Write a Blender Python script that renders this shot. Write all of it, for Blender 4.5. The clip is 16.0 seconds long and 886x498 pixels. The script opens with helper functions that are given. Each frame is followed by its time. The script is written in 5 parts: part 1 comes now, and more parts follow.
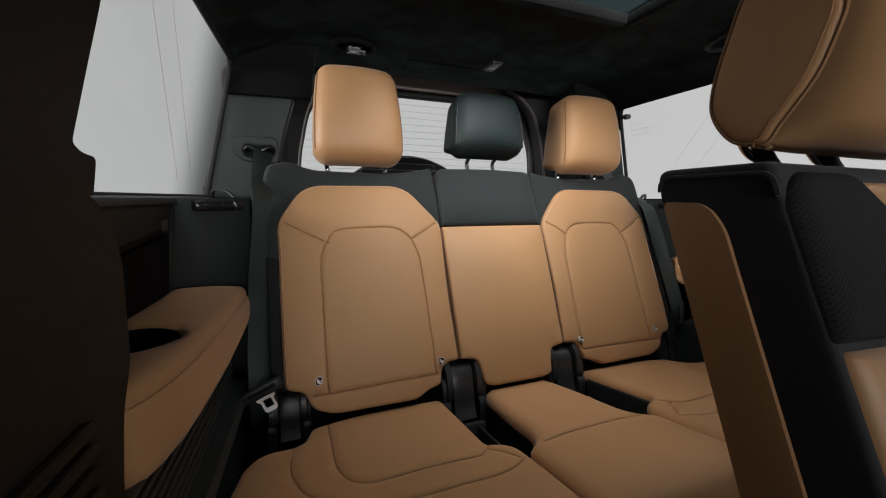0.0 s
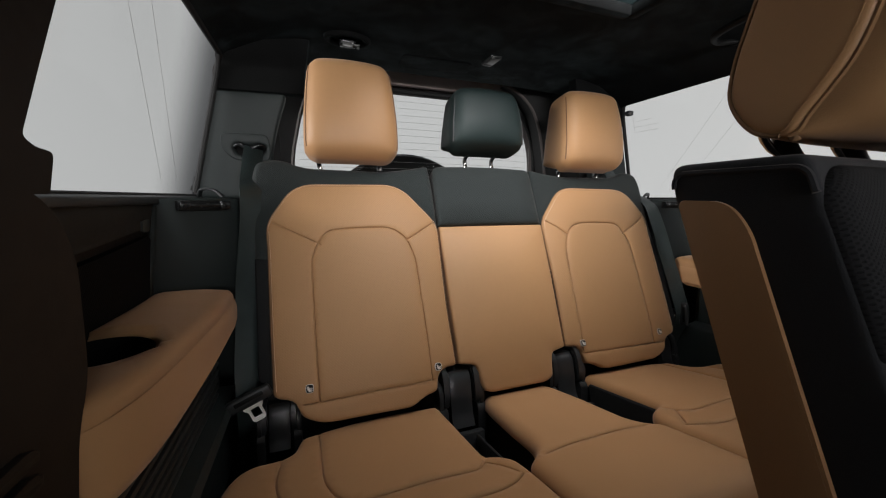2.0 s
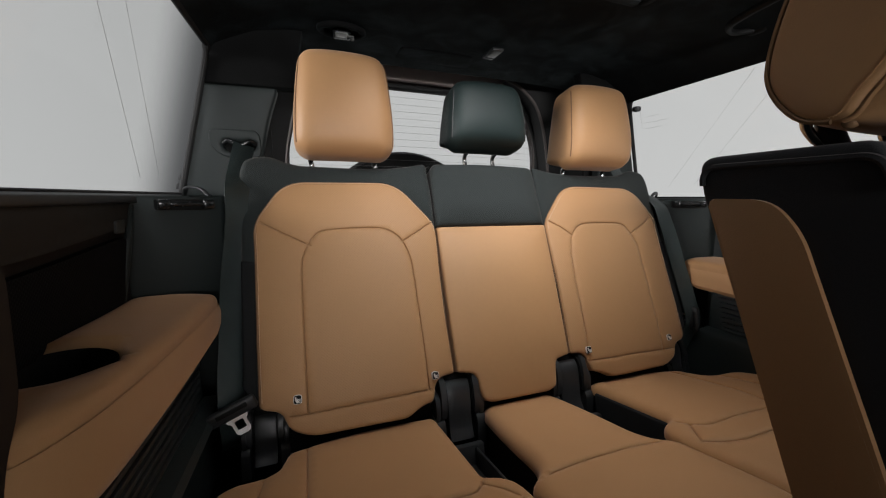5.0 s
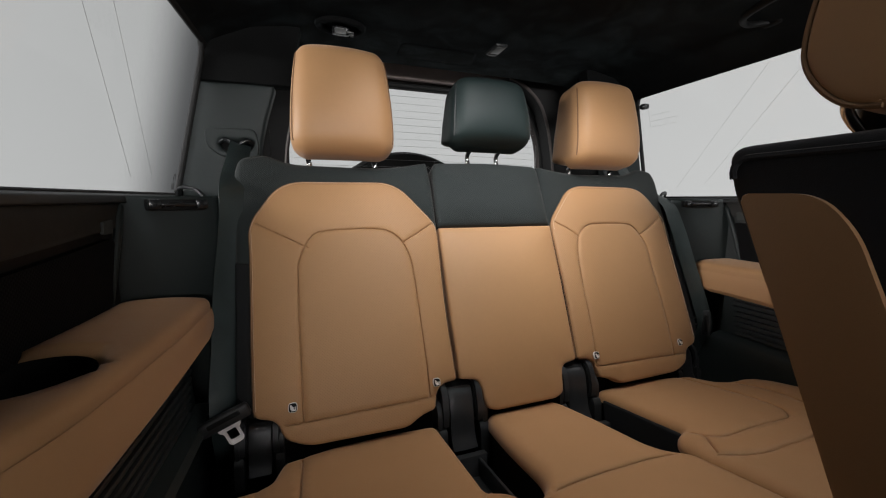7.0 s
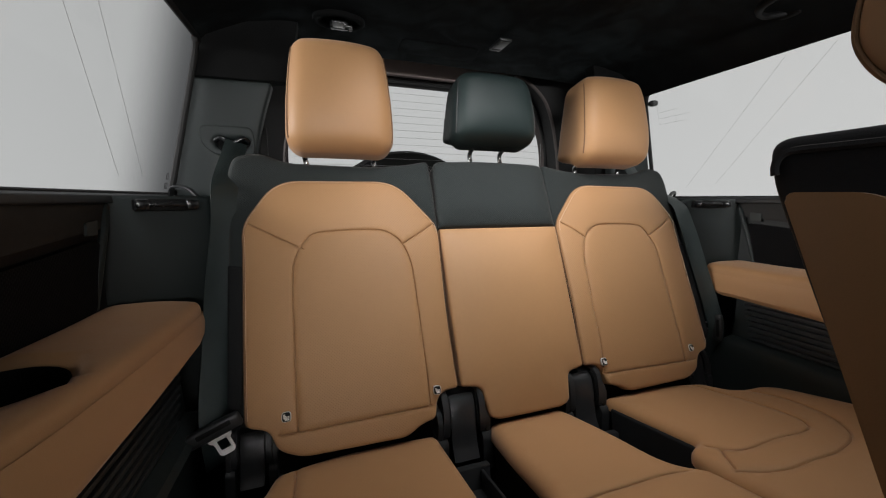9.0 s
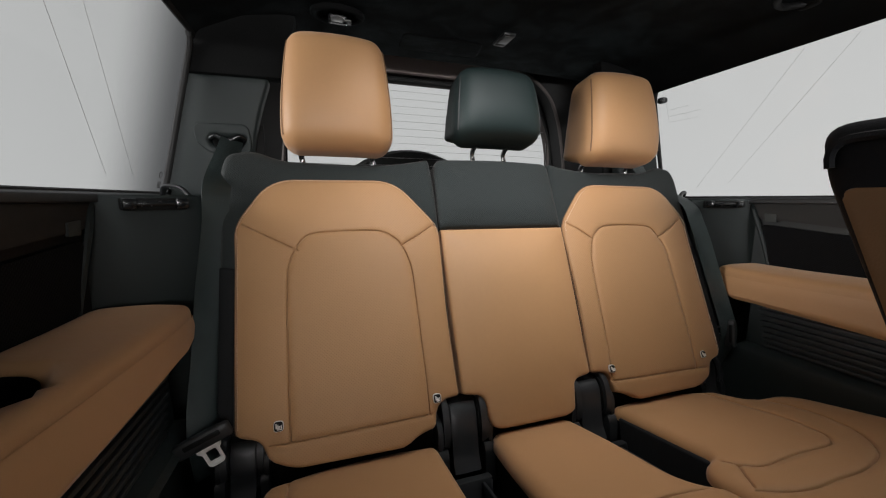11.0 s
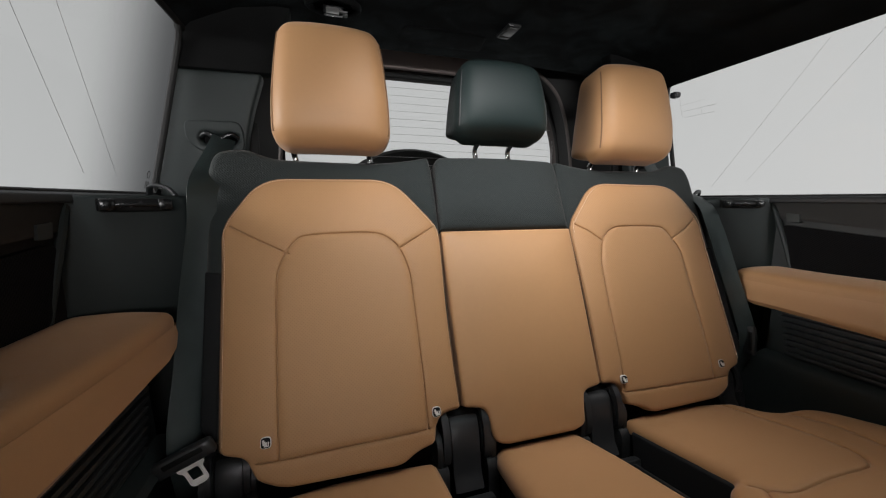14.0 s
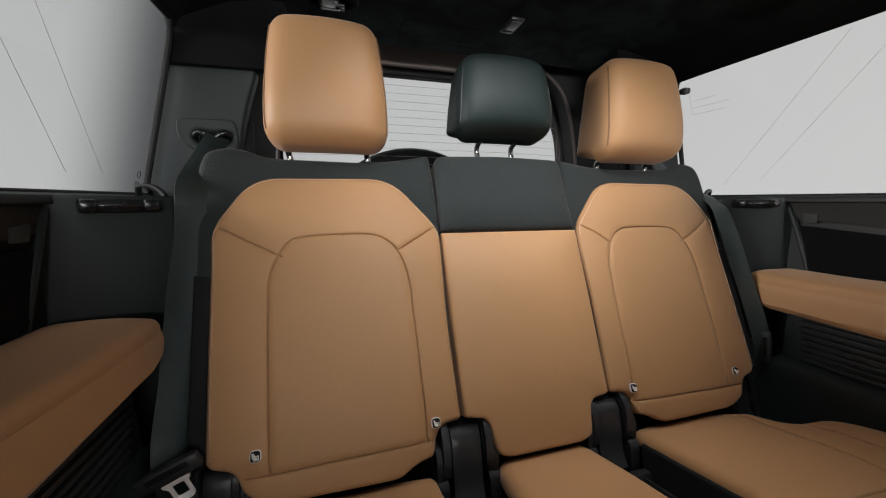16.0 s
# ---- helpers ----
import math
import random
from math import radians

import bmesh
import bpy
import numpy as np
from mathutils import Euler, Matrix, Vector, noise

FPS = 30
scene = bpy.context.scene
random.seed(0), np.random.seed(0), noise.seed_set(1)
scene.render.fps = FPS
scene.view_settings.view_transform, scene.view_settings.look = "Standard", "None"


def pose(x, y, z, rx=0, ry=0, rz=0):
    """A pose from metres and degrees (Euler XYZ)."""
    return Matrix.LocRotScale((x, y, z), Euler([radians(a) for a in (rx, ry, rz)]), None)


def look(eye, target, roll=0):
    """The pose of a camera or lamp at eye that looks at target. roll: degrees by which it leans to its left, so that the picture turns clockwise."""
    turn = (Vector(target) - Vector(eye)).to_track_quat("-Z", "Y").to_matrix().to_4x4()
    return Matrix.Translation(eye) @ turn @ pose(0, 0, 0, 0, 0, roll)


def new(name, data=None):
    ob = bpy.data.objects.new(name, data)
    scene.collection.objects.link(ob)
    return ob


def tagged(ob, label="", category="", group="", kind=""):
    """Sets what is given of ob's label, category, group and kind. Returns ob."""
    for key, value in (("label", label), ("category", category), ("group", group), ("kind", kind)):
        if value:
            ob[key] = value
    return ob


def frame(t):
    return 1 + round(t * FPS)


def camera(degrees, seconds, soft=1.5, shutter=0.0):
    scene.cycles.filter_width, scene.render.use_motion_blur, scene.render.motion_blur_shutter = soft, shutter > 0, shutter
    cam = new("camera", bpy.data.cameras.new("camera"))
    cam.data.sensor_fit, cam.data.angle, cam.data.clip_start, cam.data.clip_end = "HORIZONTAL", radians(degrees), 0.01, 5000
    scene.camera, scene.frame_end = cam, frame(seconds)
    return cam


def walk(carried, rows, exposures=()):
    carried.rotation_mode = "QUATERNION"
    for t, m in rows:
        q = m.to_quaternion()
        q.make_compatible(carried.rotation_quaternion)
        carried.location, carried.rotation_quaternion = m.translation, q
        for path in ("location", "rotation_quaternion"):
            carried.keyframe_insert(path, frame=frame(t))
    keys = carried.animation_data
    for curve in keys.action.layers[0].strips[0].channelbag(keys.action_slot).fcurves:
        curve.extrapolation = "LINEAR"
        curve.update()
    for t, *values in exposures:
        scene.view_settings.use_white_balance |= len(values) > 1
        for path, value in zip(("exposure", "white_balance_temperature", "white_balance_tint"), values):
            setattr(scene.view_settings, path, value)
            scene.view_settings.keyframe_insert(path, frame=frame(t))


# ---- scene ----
cam = camera(102.3, 16.0, soft=1.15)
PATH = [
    (0, (-0.486, 0.24, 0.859), (0.189, 2.102, 0.582), 0.4),
    (0.5, (-0.481, 0.247, 0.859), (0.194, 2.109, 0.581), 0.4),
    (1, (-0.478, 0.255, 0.857), (0.2, 2.116, 0.581), 0.4),
    (1.5, (-0.472, 0.262, 0.857), (0.204, 2.124, 0.579), 0.3),
    (2, (-0.467, 0.269, 0.858), (0.208, 2.131, 0.578), 0.3),
    (2.5, (-0.463, 0.276, 0.857), (0.213, 2.138, 0.578), 0.3),
    (3, (-0.458, 0.283, 0.857), (0.217, 2.144, 0.577), 0.3),
    (3.5, (-0.454, 0.289, 0.857), (0.218, 2.152, 0.576), 0.3),
    (4, (-0.449, 0.295, 0.857), (0.219, 2.159, 0.574), 0.3),
    (6.5, (-0.43, 0.328, 0.856), (0.215, 2.201, 0.575), 0.3),
    (7, (-0.426, 0.334, 0.853), (0.213, 2.209, 0.578), 0.2),
    (7.5, (-0.421, 0.342, 0.854), (0.212, 2.218, 0.577), 0.2),
    (8, (-0.418, 0.348, 0.855), (0.211, 2.226, 0.576), 0.2),
    (8.5, (-0.414, 0.354, 0.853), (0.209, 2.235, 0.578), 0.2),
    (9, (-0.411, 0.362, 0.853), (0.209, 2.243, 0.577), 0.2),
    (11.5, (-0.391, 0.395, 0.851), (0.202, 2.286, 0.578), 0.2),
    (12, (-0.387, 0.401, 0.851), (0.201, 2.293, 0.578), 0.1),
    (12.5, (-0.383, 0.408, 0.851), (0.2, 2.301, 0.578), 0.1),
    (13, (-0.38, 0.415, 0.851), (0.199, 2.31, 0.578), 0.1),
    (13.5, (-0.375, 0.422, 0.85), (0.197, 2.319, 0.578), 0.1),
    (14, (-0.372, 0.428, 0.85), (0.197, 2.327, 0.579), 0.1),
    (14.5, (-0.368, 0.436, 0.85), (0.196, 2.335, 0.579), 0.1),
    (15, (-0.364, 0.443, 0.849), (0.195, 2.344, 0.582), 0.0),
    (15.5, (-0.361, 0.45, 0.848), (0.195, 2.352, 0.582), 0.0),
    (16, (-0.357, 0.456, 0.85), (0.193, 2.36, 0.58), 0.0),
]
walk(cam, [(t, look(eye, target, roll)) for t, eye, target, roll in PATH])

from mathutils.geometry import delaunay_2d_cdt

# ---- light: a bright photo studio round the car, unseen area lamps added outside ----
world = bpy.data.worlds.new("studio")
scene.world = world
world.use_nodes = True
wn = world.node_tree.nodes
wl = world.node_tree.links
wbg = wn["Background"]
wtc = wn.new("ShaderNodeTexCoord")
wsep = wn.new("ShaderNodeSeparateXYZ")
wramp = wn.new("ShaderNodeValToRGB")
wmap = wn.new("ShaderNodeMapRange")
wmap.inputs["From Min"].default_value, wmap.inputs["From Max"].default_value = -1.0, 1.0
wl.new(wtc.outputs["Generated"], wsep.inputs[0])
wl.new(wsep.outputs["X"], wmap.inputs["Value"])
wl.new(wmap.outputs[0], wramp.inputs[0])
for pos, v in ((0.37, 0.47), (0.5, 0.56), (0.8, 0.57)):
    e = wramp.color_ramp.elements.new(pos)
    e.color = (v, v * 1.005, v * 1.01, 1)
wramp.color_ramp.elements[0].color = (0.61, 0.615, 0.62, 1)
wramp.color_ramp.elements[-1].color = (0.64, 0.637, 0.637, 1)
# bright walls, a grey floor and an unseen ceiling, dimmed to cut overhead light
wup = wn.new("ShaderNodeValToRGB")
wz = wn.new("ShaderNodeMapRange")
wz.inputs["From Min"].default_value, wz.inputs["From Max"].default_value = -1.0, 1.0
wl.new(wsep.outputs["Z"], wz.inputs["Value"])
wl.new(wz.outputs[0], wup.inputs[0])
for pos, v in ((0.44, 0.9), (0.50, 1.0), (0.71, 0.95), (0.79, 0.22), (0.88, 0.12)):
    e = wup.color_ramp.elements.new(pos)
    e.color = (v, v, v, 1)
wup.color_ramp.elements[0].color = (0.35, 0.35, 0.35, 1)
wup.color_ramp.elements[-1].color = (0.2, 0.2, 0.2, 1)
wmul = wn.new("ShaderNodeMix")
wmul.data_type, wmul.blend_type = "RGBA", "MULTIPLY"
wmul.inputs[0].default_value = 1.0
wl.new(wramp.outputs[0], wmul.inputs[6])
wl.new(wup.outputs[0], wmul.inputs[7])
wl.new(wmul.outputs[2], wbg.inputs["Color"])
wbg.inputs["Strength"].default_value = 1.0


def fill_lamp(name, eye, target, sx, sy, watts, colour=(1, 0.985, 0.985)):
    lamp = bpy.data.lights.new(name, "AREA")
    lamp.shape, lamp.size, lamp.size_y, lamp.energy, lamp.color = "RECTANGLE", sx, sy, watts, colour
    ob = new(name, lamp)
    ob.matrix_world = look(eye, target)
    return ob


# unseen fill lamps, added to brighten the seats and the right side wall
fill_lamp("fill_front", (-0.10, -3.4, 1.05), (0.0, 1.0, 0.92), 2.0, 0.42, 122)
fill_lamp("fill_top", (-0.25, -1.2, 3.2), (0.05, 0.9, 0.8), 2.4, 1.2, 200)
fill_lamp("fill_roof", (-0.05, 0.2, 3.2), (-0.05, 0.9, 0.6), 2.0, 1.8, 90)
fill_lamp("fill_side", (-3.6, 0.6, 1.45), (0.6, 1.1, 0.80), 1.6, 0.5, 120)
fill_lamp("fill_high_right", (2.4, 0.5, 3.3), (0.5, 1.1, 0.85), 2.0, 1.2, 12)

# ---- materials ----


def material(name, colour, rough=0.5, metal=0.0, spec=0.5, vary=0.12, vary_scale=6.0, grain=0.0, grain_scale=900.0,
             grain_kind="noise", wave=0.0, sheen=0.0, rough_vary=0.08):
    m = bpy.data.materials.new(name)
    m.use_nodes = True
    nt = m.node_tree
    p = nt.nodes["Principled BSDF"]
    tc = nt.nodes.new("ShaderNodeTexCoord")
    big = nt.nodes.new("ShaderNodeTexNoise")
    big.inputs["Scale"].default_value, big.inputs["Detail"].default_value = vary_scale, 5
    nt.links.new(tc.outputs["Object"], big.inputs["Vector"])
    fine = nt.nodes.new("ShaderNodeTexNoise")
    fine.inputs["Scale"].default_value, fine.inputs["Detail"].default_value = vary_scale * 22, 3
    nt.links.new(tc.outputs["Object"], fine.inputs["Vector"])
    add = nt.nodes.new("ShaderNodeMath")
    add.operation = "MULTIPLY_ADD"
    add.inputs[1].default_value = 0.35
    nt.links.new(fine.outputs["Fac"], add.inputs[0])
    nt.links.new(big.outputs["Fac"], add.inputs[2])
    ramp = nt.nodes.new("ShaderNodeMix")
    ramp.data_type = "RGBA"
    c = Vector(colour)
    ramp.inputs[6].default_value = (*(c * (1 - vary)), 1)
    ramp.inputs[7].default_value = (*(c * (1 + vary)), 1)
    mr = nt.nodes.new("ShaderNodeMapRange")
    mr.inputs["From Min"].default_value, mr.inputs["From Max"].default_value = 0.4, 0.95
    nt.links.new(add.outputs[0], mr.inputs["Value"])
    nt.links.new(mr.outputs[0], ramp.inputs[0])
    nt.links.new(ramp.outputs[2], p.inputs["Base Color"])
    rr = nt.nodes.new("ShaderNodeMapRange")
    rr.inputs["To Min"].default_value, rr.inputs["To Max"].default_value = rough - rough_vary, rough + rough_vary
    nt.links.new(fine.outputs["Fac"], rr.inputs["Value"])
    nt.links.new(rr.outputs[0], p.inputs["Roughness"])
    p.inputs["Metallic"].default_value = metal
    p.inputs["Specular IOR Level"].default_value = spec
    if sheen:
        p.inputs["Sheen Weight"].default_value = sheen
        p.inputs["Sheen Roughness"].default_value = 0.45
        # pinkish tint stands in for pale window light grazing the surface
        p.inputs["Sheen Tint"].default_value = (1.0, 0.88, 0.84, 1)
    if grain:
        if grain_kind == "voronoi":
            g = nt.nodes.new("ShaderNodeTexVoronoi")
            g.inputs["Scale"].default_value = grain_scale
            out = g.outputs["Distance"]
        else:
            g = nt.nodes.new("ShaderNodeTexNoise")
            g.inputs["Scale"].default_value, g.inputs["Detail"].default_value = grain_scale, 4
            out = g.outputs["Fac"]
        nt.links.new(tc.outputs["Object"], g.inputs["Vector"])
        height = out
        if wave:
            w = nt.nodes.new("ShaderNodeTexNoise")
            w.inputs["Scale"].default_value, w.inputs["Detail"].default_value = 22, 3
            nt.links.new(tc.outputs["Object"], w.inputs["Vector"])
            mm = nt.nodes.new("ShaderNodeMath")
            mm.operation = "MULTIPLY_ADD"
            mm.inputs[1].default_value = wave
            nt.links.new(w.outputs["Fac"], mm.inputs[0])
            nt.links.new(out, mm.inputs[2])
            height = mm.outputs[0]
        b = nt.nodes.new("ShaderNodeBump")
        b.inputs["Strength"].default_value, b.inputs["Distance"].default_value = grain, 0.001
        nt.links.new(height, b.inputs["Height"])
        nt.links.new(b.outputs[0], p.inputs["Normal"])
    return m


def dotted(m, pitch, radius, dark, depth=0.6, axes=("X", "Y")):
    """Rows of small round holes, set diagonally, over the surface's own plane."""
    nt = m.node_tree
    p = nt.nodes["Principled BSDF"]
    tc = nt.nodes.new("ShaderNodeTexCoord")
    sep = nt.nodes.new("ShaderNodeSeparateXYZ")
    nt.links.new(tc.outputs["Object"], sep.inputs[0])

    def math_node(op, a, b=None, v=None):
        n = nt.nodes.new("ShaderNodeMath")
        n.operation = op
        nt.links.new(a, n.inputs[0])
        if b is not None:
            nt.links.new(b, n.inputs[1])
        elif v is not None:
            n.inputs[1].default_value = v
        return n.outputs[0]

    s = math_node("ADD", sep.outputs[axes[0]], sep.outputs[axes[1]])
    d = math_node("SUBTRACT", sep.outputs[axes[0]], sep.outputs[axes[1]])
    parts = []
    for o in (s, d):
        f = math_node("FRACT", math_node("MULTIPLY", o, v=1 / (pitch * 1.4142)))
        f = math_node("SUBTRACT", f, v=0.5)
        parts.append(math_node("MULTIPLY", f, f))
    r = math_node("SQRT", math_node("ADD", parts[0], parts[1]))
    hole = nt.nodes.new("ShaderNodeMapRange")
    hole.interpolation_type = "SMOOTHSTEP"
    hole.inputs["From Min"].default_value, hole.inputs["From Max"].default_value = radius * 0.6, radius * 1.4
    nt.links.new(r, hole.inputs["Value"])
    old = p.inputs["Base Color"].links[0].from_socket
    mix = nt.nodes.new("ShaderNodeMix")
    mix.data_type, mix.blend_type = "RGBA", "MULTIPLY"
    mix.inputs[0].default_value = 1.0
    shade = nt.nodes.new("ShaderNodeMapRange")
    shade.inputs["To Min"].default_value, shade.inputs["To Max"].default_value = dark, 1.0
    nt.links.new(hole.outputs[0], shade.inputs["Value"])
    nt.links.new(old, mix.inputs[6])
    nt.links.new(shade.outputs[0], mix.inputs[7])
    nt.links.new(mix.outputs[2], p.inputs["Base Color"])
    b = nt.nodes.new("ShaderNodeBump")
    b.inputs["Strength"].default_value, b.inputs["Distance"].default_value = depth, 0.001
    nt.links.new(hole.outputs[0], b.inputs["Height"])
    if p.inputs["Normal"].links:
        nt.links.new(p.inputs["Normal"].links[0].from_socket, b.inputs["Normal"])
    nt.links.new(b.outputs[0], p.inputs["Normal"])
    return m


TAN = (0.380, 0.206, 0.093)
tan_leather = material("tan_leather", TAN, 0.52, spec=0.42, sheen=0.17, vary=0.05, vary_scale=5, grain=0.08, grain_scale=850, grain_kind="voronoi", wave=0.8)
tan_perforated = dotted(material("tan_perforated_leather", TAN, 0.54, spec=0.40, sheen=0.17, vary=0.05, vary_scale=5, grain=0.10, grain_scale=850, grain_kind="voronoi", wave=0.6), 0.0042, 0.2, 0.88, 0.22)
tan_thread = material("tan_thread", (0.56, 0.37, 0.24), 0.7)
seam_thread = material("dark_tan_seam", (0.17, 0.090, 0.040), 0.7)
green_leather = material("dark_green_leather", (0.0135, 0.0225, 0.0220), 0.48, spec=0.30, vary=0.12, grain=0.25, grain_scale=850, grain_kind="voronoi", wave=1.0)
dark_textile = dotted(material("dark_grey_textile", (0.0130, 0.0182, 0.0180), 0.75, spec=0.3, vary=0.12, grain=0.5, grain_scale=1500, sheen=0.12), 0.0036, 0.22, 0.6, 0.5)
mesh_textile = dotted(material("black_mesh_textile", (0.0165, 0.0165, 0.0178), 0.85, spec=0.15, vary=0.15, grain=0.3, grain_scale=1200), 0.0027, 0.28, 0.6, 0.6)
pocket_net = dotted(material("black_pocket_net", (0.0055, 0.0055, 0.0060), 0.85, spec=0.12, vary=0.15), 0.0040, 0.30, 0.8, 0.4, ("Y", "Z"))
blue_black_cloth = material("blue_black_cloth", (0.022, 0.023, 0.026), 0.8, spec=0.2, vary=0.12, vary_scale=8, grain=0.4, grain_scale=1400, sheen=0.1)
black_cloth = material("black_cloth", (0.0115, 0.0122, 0.0130), 0.85, spec=0.15, vary=0.15, grain=0.5, grain_scale=1400)
trim_plastic = material("dark_green_grey_plastic", (0.0150, 0.0200, 0.0198), 0.5, spec=0.3, vary=0.1, vary_scale=3, grain=0.35, grain_scale=1300)
# brown takes in the tan leather's bounce light on the left side
bounce_brown_plastic = material("dark_bounce_brown_plastic", (0.0120, 0.0098, 0.0088), 0.6, spec=0.2, vary=0.1, vary_scale=3, grain=0.35, grain_scale=1300)
black_plastic = material("black_plastic", (0.0170, 0.0180, 0.0188), 0.40, spec=0.5, vary=0.15, grain=0.25, grain_scale=1300)
satin_black = material("satin_black_plastic", (0.020, 0.021, 0.022), 0.33, spec=0.55, vary=0.12, grain=0.15, grain_scale=1300)
gloss_black = material("gloss_black_plastic", (0.006, 0.0065, 0.007), 0.25, spec=0.5, vary=0.1)
suede = material("black_suede", (0.0050, 0.0052, 0.0053), 0.9, spec=0.12, vary=0.55, vary_scale=7, grain=0.6, grain_scale=700, sheen=0.10)
snt2 = suede.node_tree
nap = snt2.nodes.new("ShaderNodeTexNoise")
nap.inputs["Scale"].default_value, nap.inputs["Detail"].default_value, nap.inputs["Distortion"].default_value = 11.0, 8, 1.0
nap_range = snt2.nodes.new("ShaderNodeMapRange")
nap_range.inputs["From Min"].default_value, nap_range.inputs["From Max"].default_value = 0.42, 0.68
nap_range.inputs["To Min"].default_value, nap_range.inputs["To Max"].default_value = 0.02, 0.13
snt2.links.new(snt2.nodes["Texture Coordinate"].outputs["Object"], nap.inputs["Vector"])
snt2.links.new(nap.outputs["Fac"], nap_range.inputs["Value"])
snt2.links.new(nap_range.outputs[0], snt2.nodes["Principled BSDF"].inputs["Sheen Weight"])
snt2.nodes["Principled BSDF"].inputs["Sheen Tint"].default_value = (0.75, 0.95, 1.0, 1)
snt2.nodes["Principled BSDF"].inputs["Sheen Roughness"].default_value = 0.35
webbing = material("grey_green_webbing", (0.0225, 0.0325, 0.0320), 0.42, spec=0.5, vary=0.25, vary_scale=25, grain=0.5, grain_scale=1600)
chrome = material("chrome", (0.58, 0.57, 0.56), 0.22, metal=1.0, vary=0.03, rough_vary=0.04)
steel = material("brushed_steel", (0.88, 0.85, 0.83), 0.5, metal=0.1, vary=0.04, rough_vary=0.1)
rubber = material("black_rubber", (0.012, 0.012, 0.012), 0.75, spec=0.3, vary=0.2, grain=0.3)
header_trim = material("grey_brown_trim", (0.30, 0.245, 0.23), 0.7, spec=0.3, vary=0.08, grain=0.3, grain_scale=1200)
gate_trim = material("dark_grey_brown_trim", (0.085, 0.072, 0.068), 0.65, spec=0.3, vary=0.1, grain=0.3, grain_scale=1200)
carpet = material("black_carpet", (0.012, 0.012, 0.012), 0.95, spec=0.1, vary=0.3, grain=0.8, grain_scale=600)
paint = material("grey_car_paint", (0.12, 0.13, 0.13), 0.3, spec=0.5, vary=0.05)
tag_silver = material("printed_silver_tag", (0.72, 0.69, 0.66), 0.4, vary=0.05)
tag_black = material("black_tag", (0.006, 0.006, 0.006), 0.6, spec=0.15, vary=0.1)
clip_metal = material("dull_clip_metal", (0.07, 0.07, 0.068), 0.4, vary=0.1)
grey_plastic = material("dark_grey_plastic", (0.028, 0.0275, 0.026), 0.6, spec=0.25, vary=0.1, vary_scale=3, grain=0.35, grain_scale=1300)
# for the ribs; also the right wall panel, paler for the light falling there
rib_lit_wall_plastic = material("ribbed_lit_wall_plastic", (0.022, 0.025, 0.025), 0.42, spec=0.4, vary=0.1, grain=0.25, grain_scale=1300)
wire = material("dark_wire", (0.27, 0.27, 0.27), 0.6, vary=0.1)
wire_faint = material("grey_printed_line", (0.34, 0.34, 0.34), 0.6, vary=0.1)
tab_cloth = material("grey_green_tab", (0.034, 0.038, 0.036), 0.7, vary=0.1)
lens = material("grey_lens", (0.09, 0.09, 0.087), 0.3, vary=0.1)

glass = bpy.data.materials.new("window_glass")
glass.use_nodes = True
gnt = glass.node_tree
gnt.nodes.remove(gnt.nodes["Principled BSDF"])
gout = gnt.nodes["Material Output"]
gtr = gnt.nodes.new("ShaderNodeBsdfTransparent")
gtr.inputs[0].default_value = (0.97, 0.975, 0.97, 1)
ggl = gnt.nodes.new("ShaderNodeBsdfGlossy")
ggl.inputs["Roughness"].default_value = 0.03
gmx = gnt.nodes.new("ShaderNodeMixShader")
gmx.inputs[0].default_value = 0.01
gnt.links.new(gtr.outputs[0], gmx.inputs[1])
gnt.links.new(ggl.outputs[0], gmx.inputs[2])
gnt.links.new(gmx.outputs[0], gout.inputs[0])

# left pane: transparent colour falls off towards the rear edge
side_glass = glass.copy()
side_glass.name = "side_glass_darker_rear"
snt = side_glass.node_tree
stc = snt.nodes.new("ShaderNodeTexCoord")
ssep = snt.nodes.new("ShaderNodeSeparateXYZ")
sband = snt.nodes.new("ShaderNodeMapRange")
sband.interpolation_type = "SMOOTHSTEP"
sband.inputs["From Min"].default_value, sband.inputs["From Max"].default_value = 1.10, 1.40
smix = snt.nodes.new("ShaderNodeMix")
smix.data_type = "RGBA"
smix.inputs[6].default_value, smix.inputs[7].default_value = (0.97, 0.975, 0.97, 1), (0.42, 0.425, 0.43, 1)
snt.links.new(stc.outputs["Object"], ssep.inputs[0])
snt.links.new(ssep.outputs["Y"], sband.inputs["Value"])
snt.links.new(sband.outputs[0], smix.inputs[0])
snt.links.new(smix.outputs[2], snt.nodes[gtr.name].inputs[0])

tinted_glass = glass.copy()
tinted_glass.name = "tinted_roof_glass"
tinted_glass.node_tree.nodes[gtr.name].inputs[0].default_value = (0.22, 0.27, 0.275, 1)

# ---- builders ----


def mesh_of(name, verts, faces, mat, smooth=True):
    me = bpy.data.meshes.new(name)
    me.from_pydata([tuple(v) for v in verts], [], [tuple(f) for f in faces])
    me.materials.append(mat)
    if smooth:
        me.polygons.foreach_set("use_smooth", [True] * len(me.polygons))
    me.update()
    return me


def part(name, data, mat=None, parent=None, label="", sharp=None):
    """Links a bmesh or a mesh as one object, under a thing or a part if one is given."""
    if isinstance(data, bmesh.types.BMesh):
        bmesh.ops.recalc_face_normals(data, faces=data.faces[:])
        me = bpy.data.meshes.new(name)
        data.to_mesh(me)
        data.free()
        me.materials.append(mat)
        me.polygons.foreach_set("use_smooth", [True] * len(me.polygons))
        me.set_sharp_from_angle(angle=radians(38))
    else:
        me = data
    ob = new(name, me)
    if parent:
        ob.parent = parent
    if label:
        tagged(ob, label)
    return ob


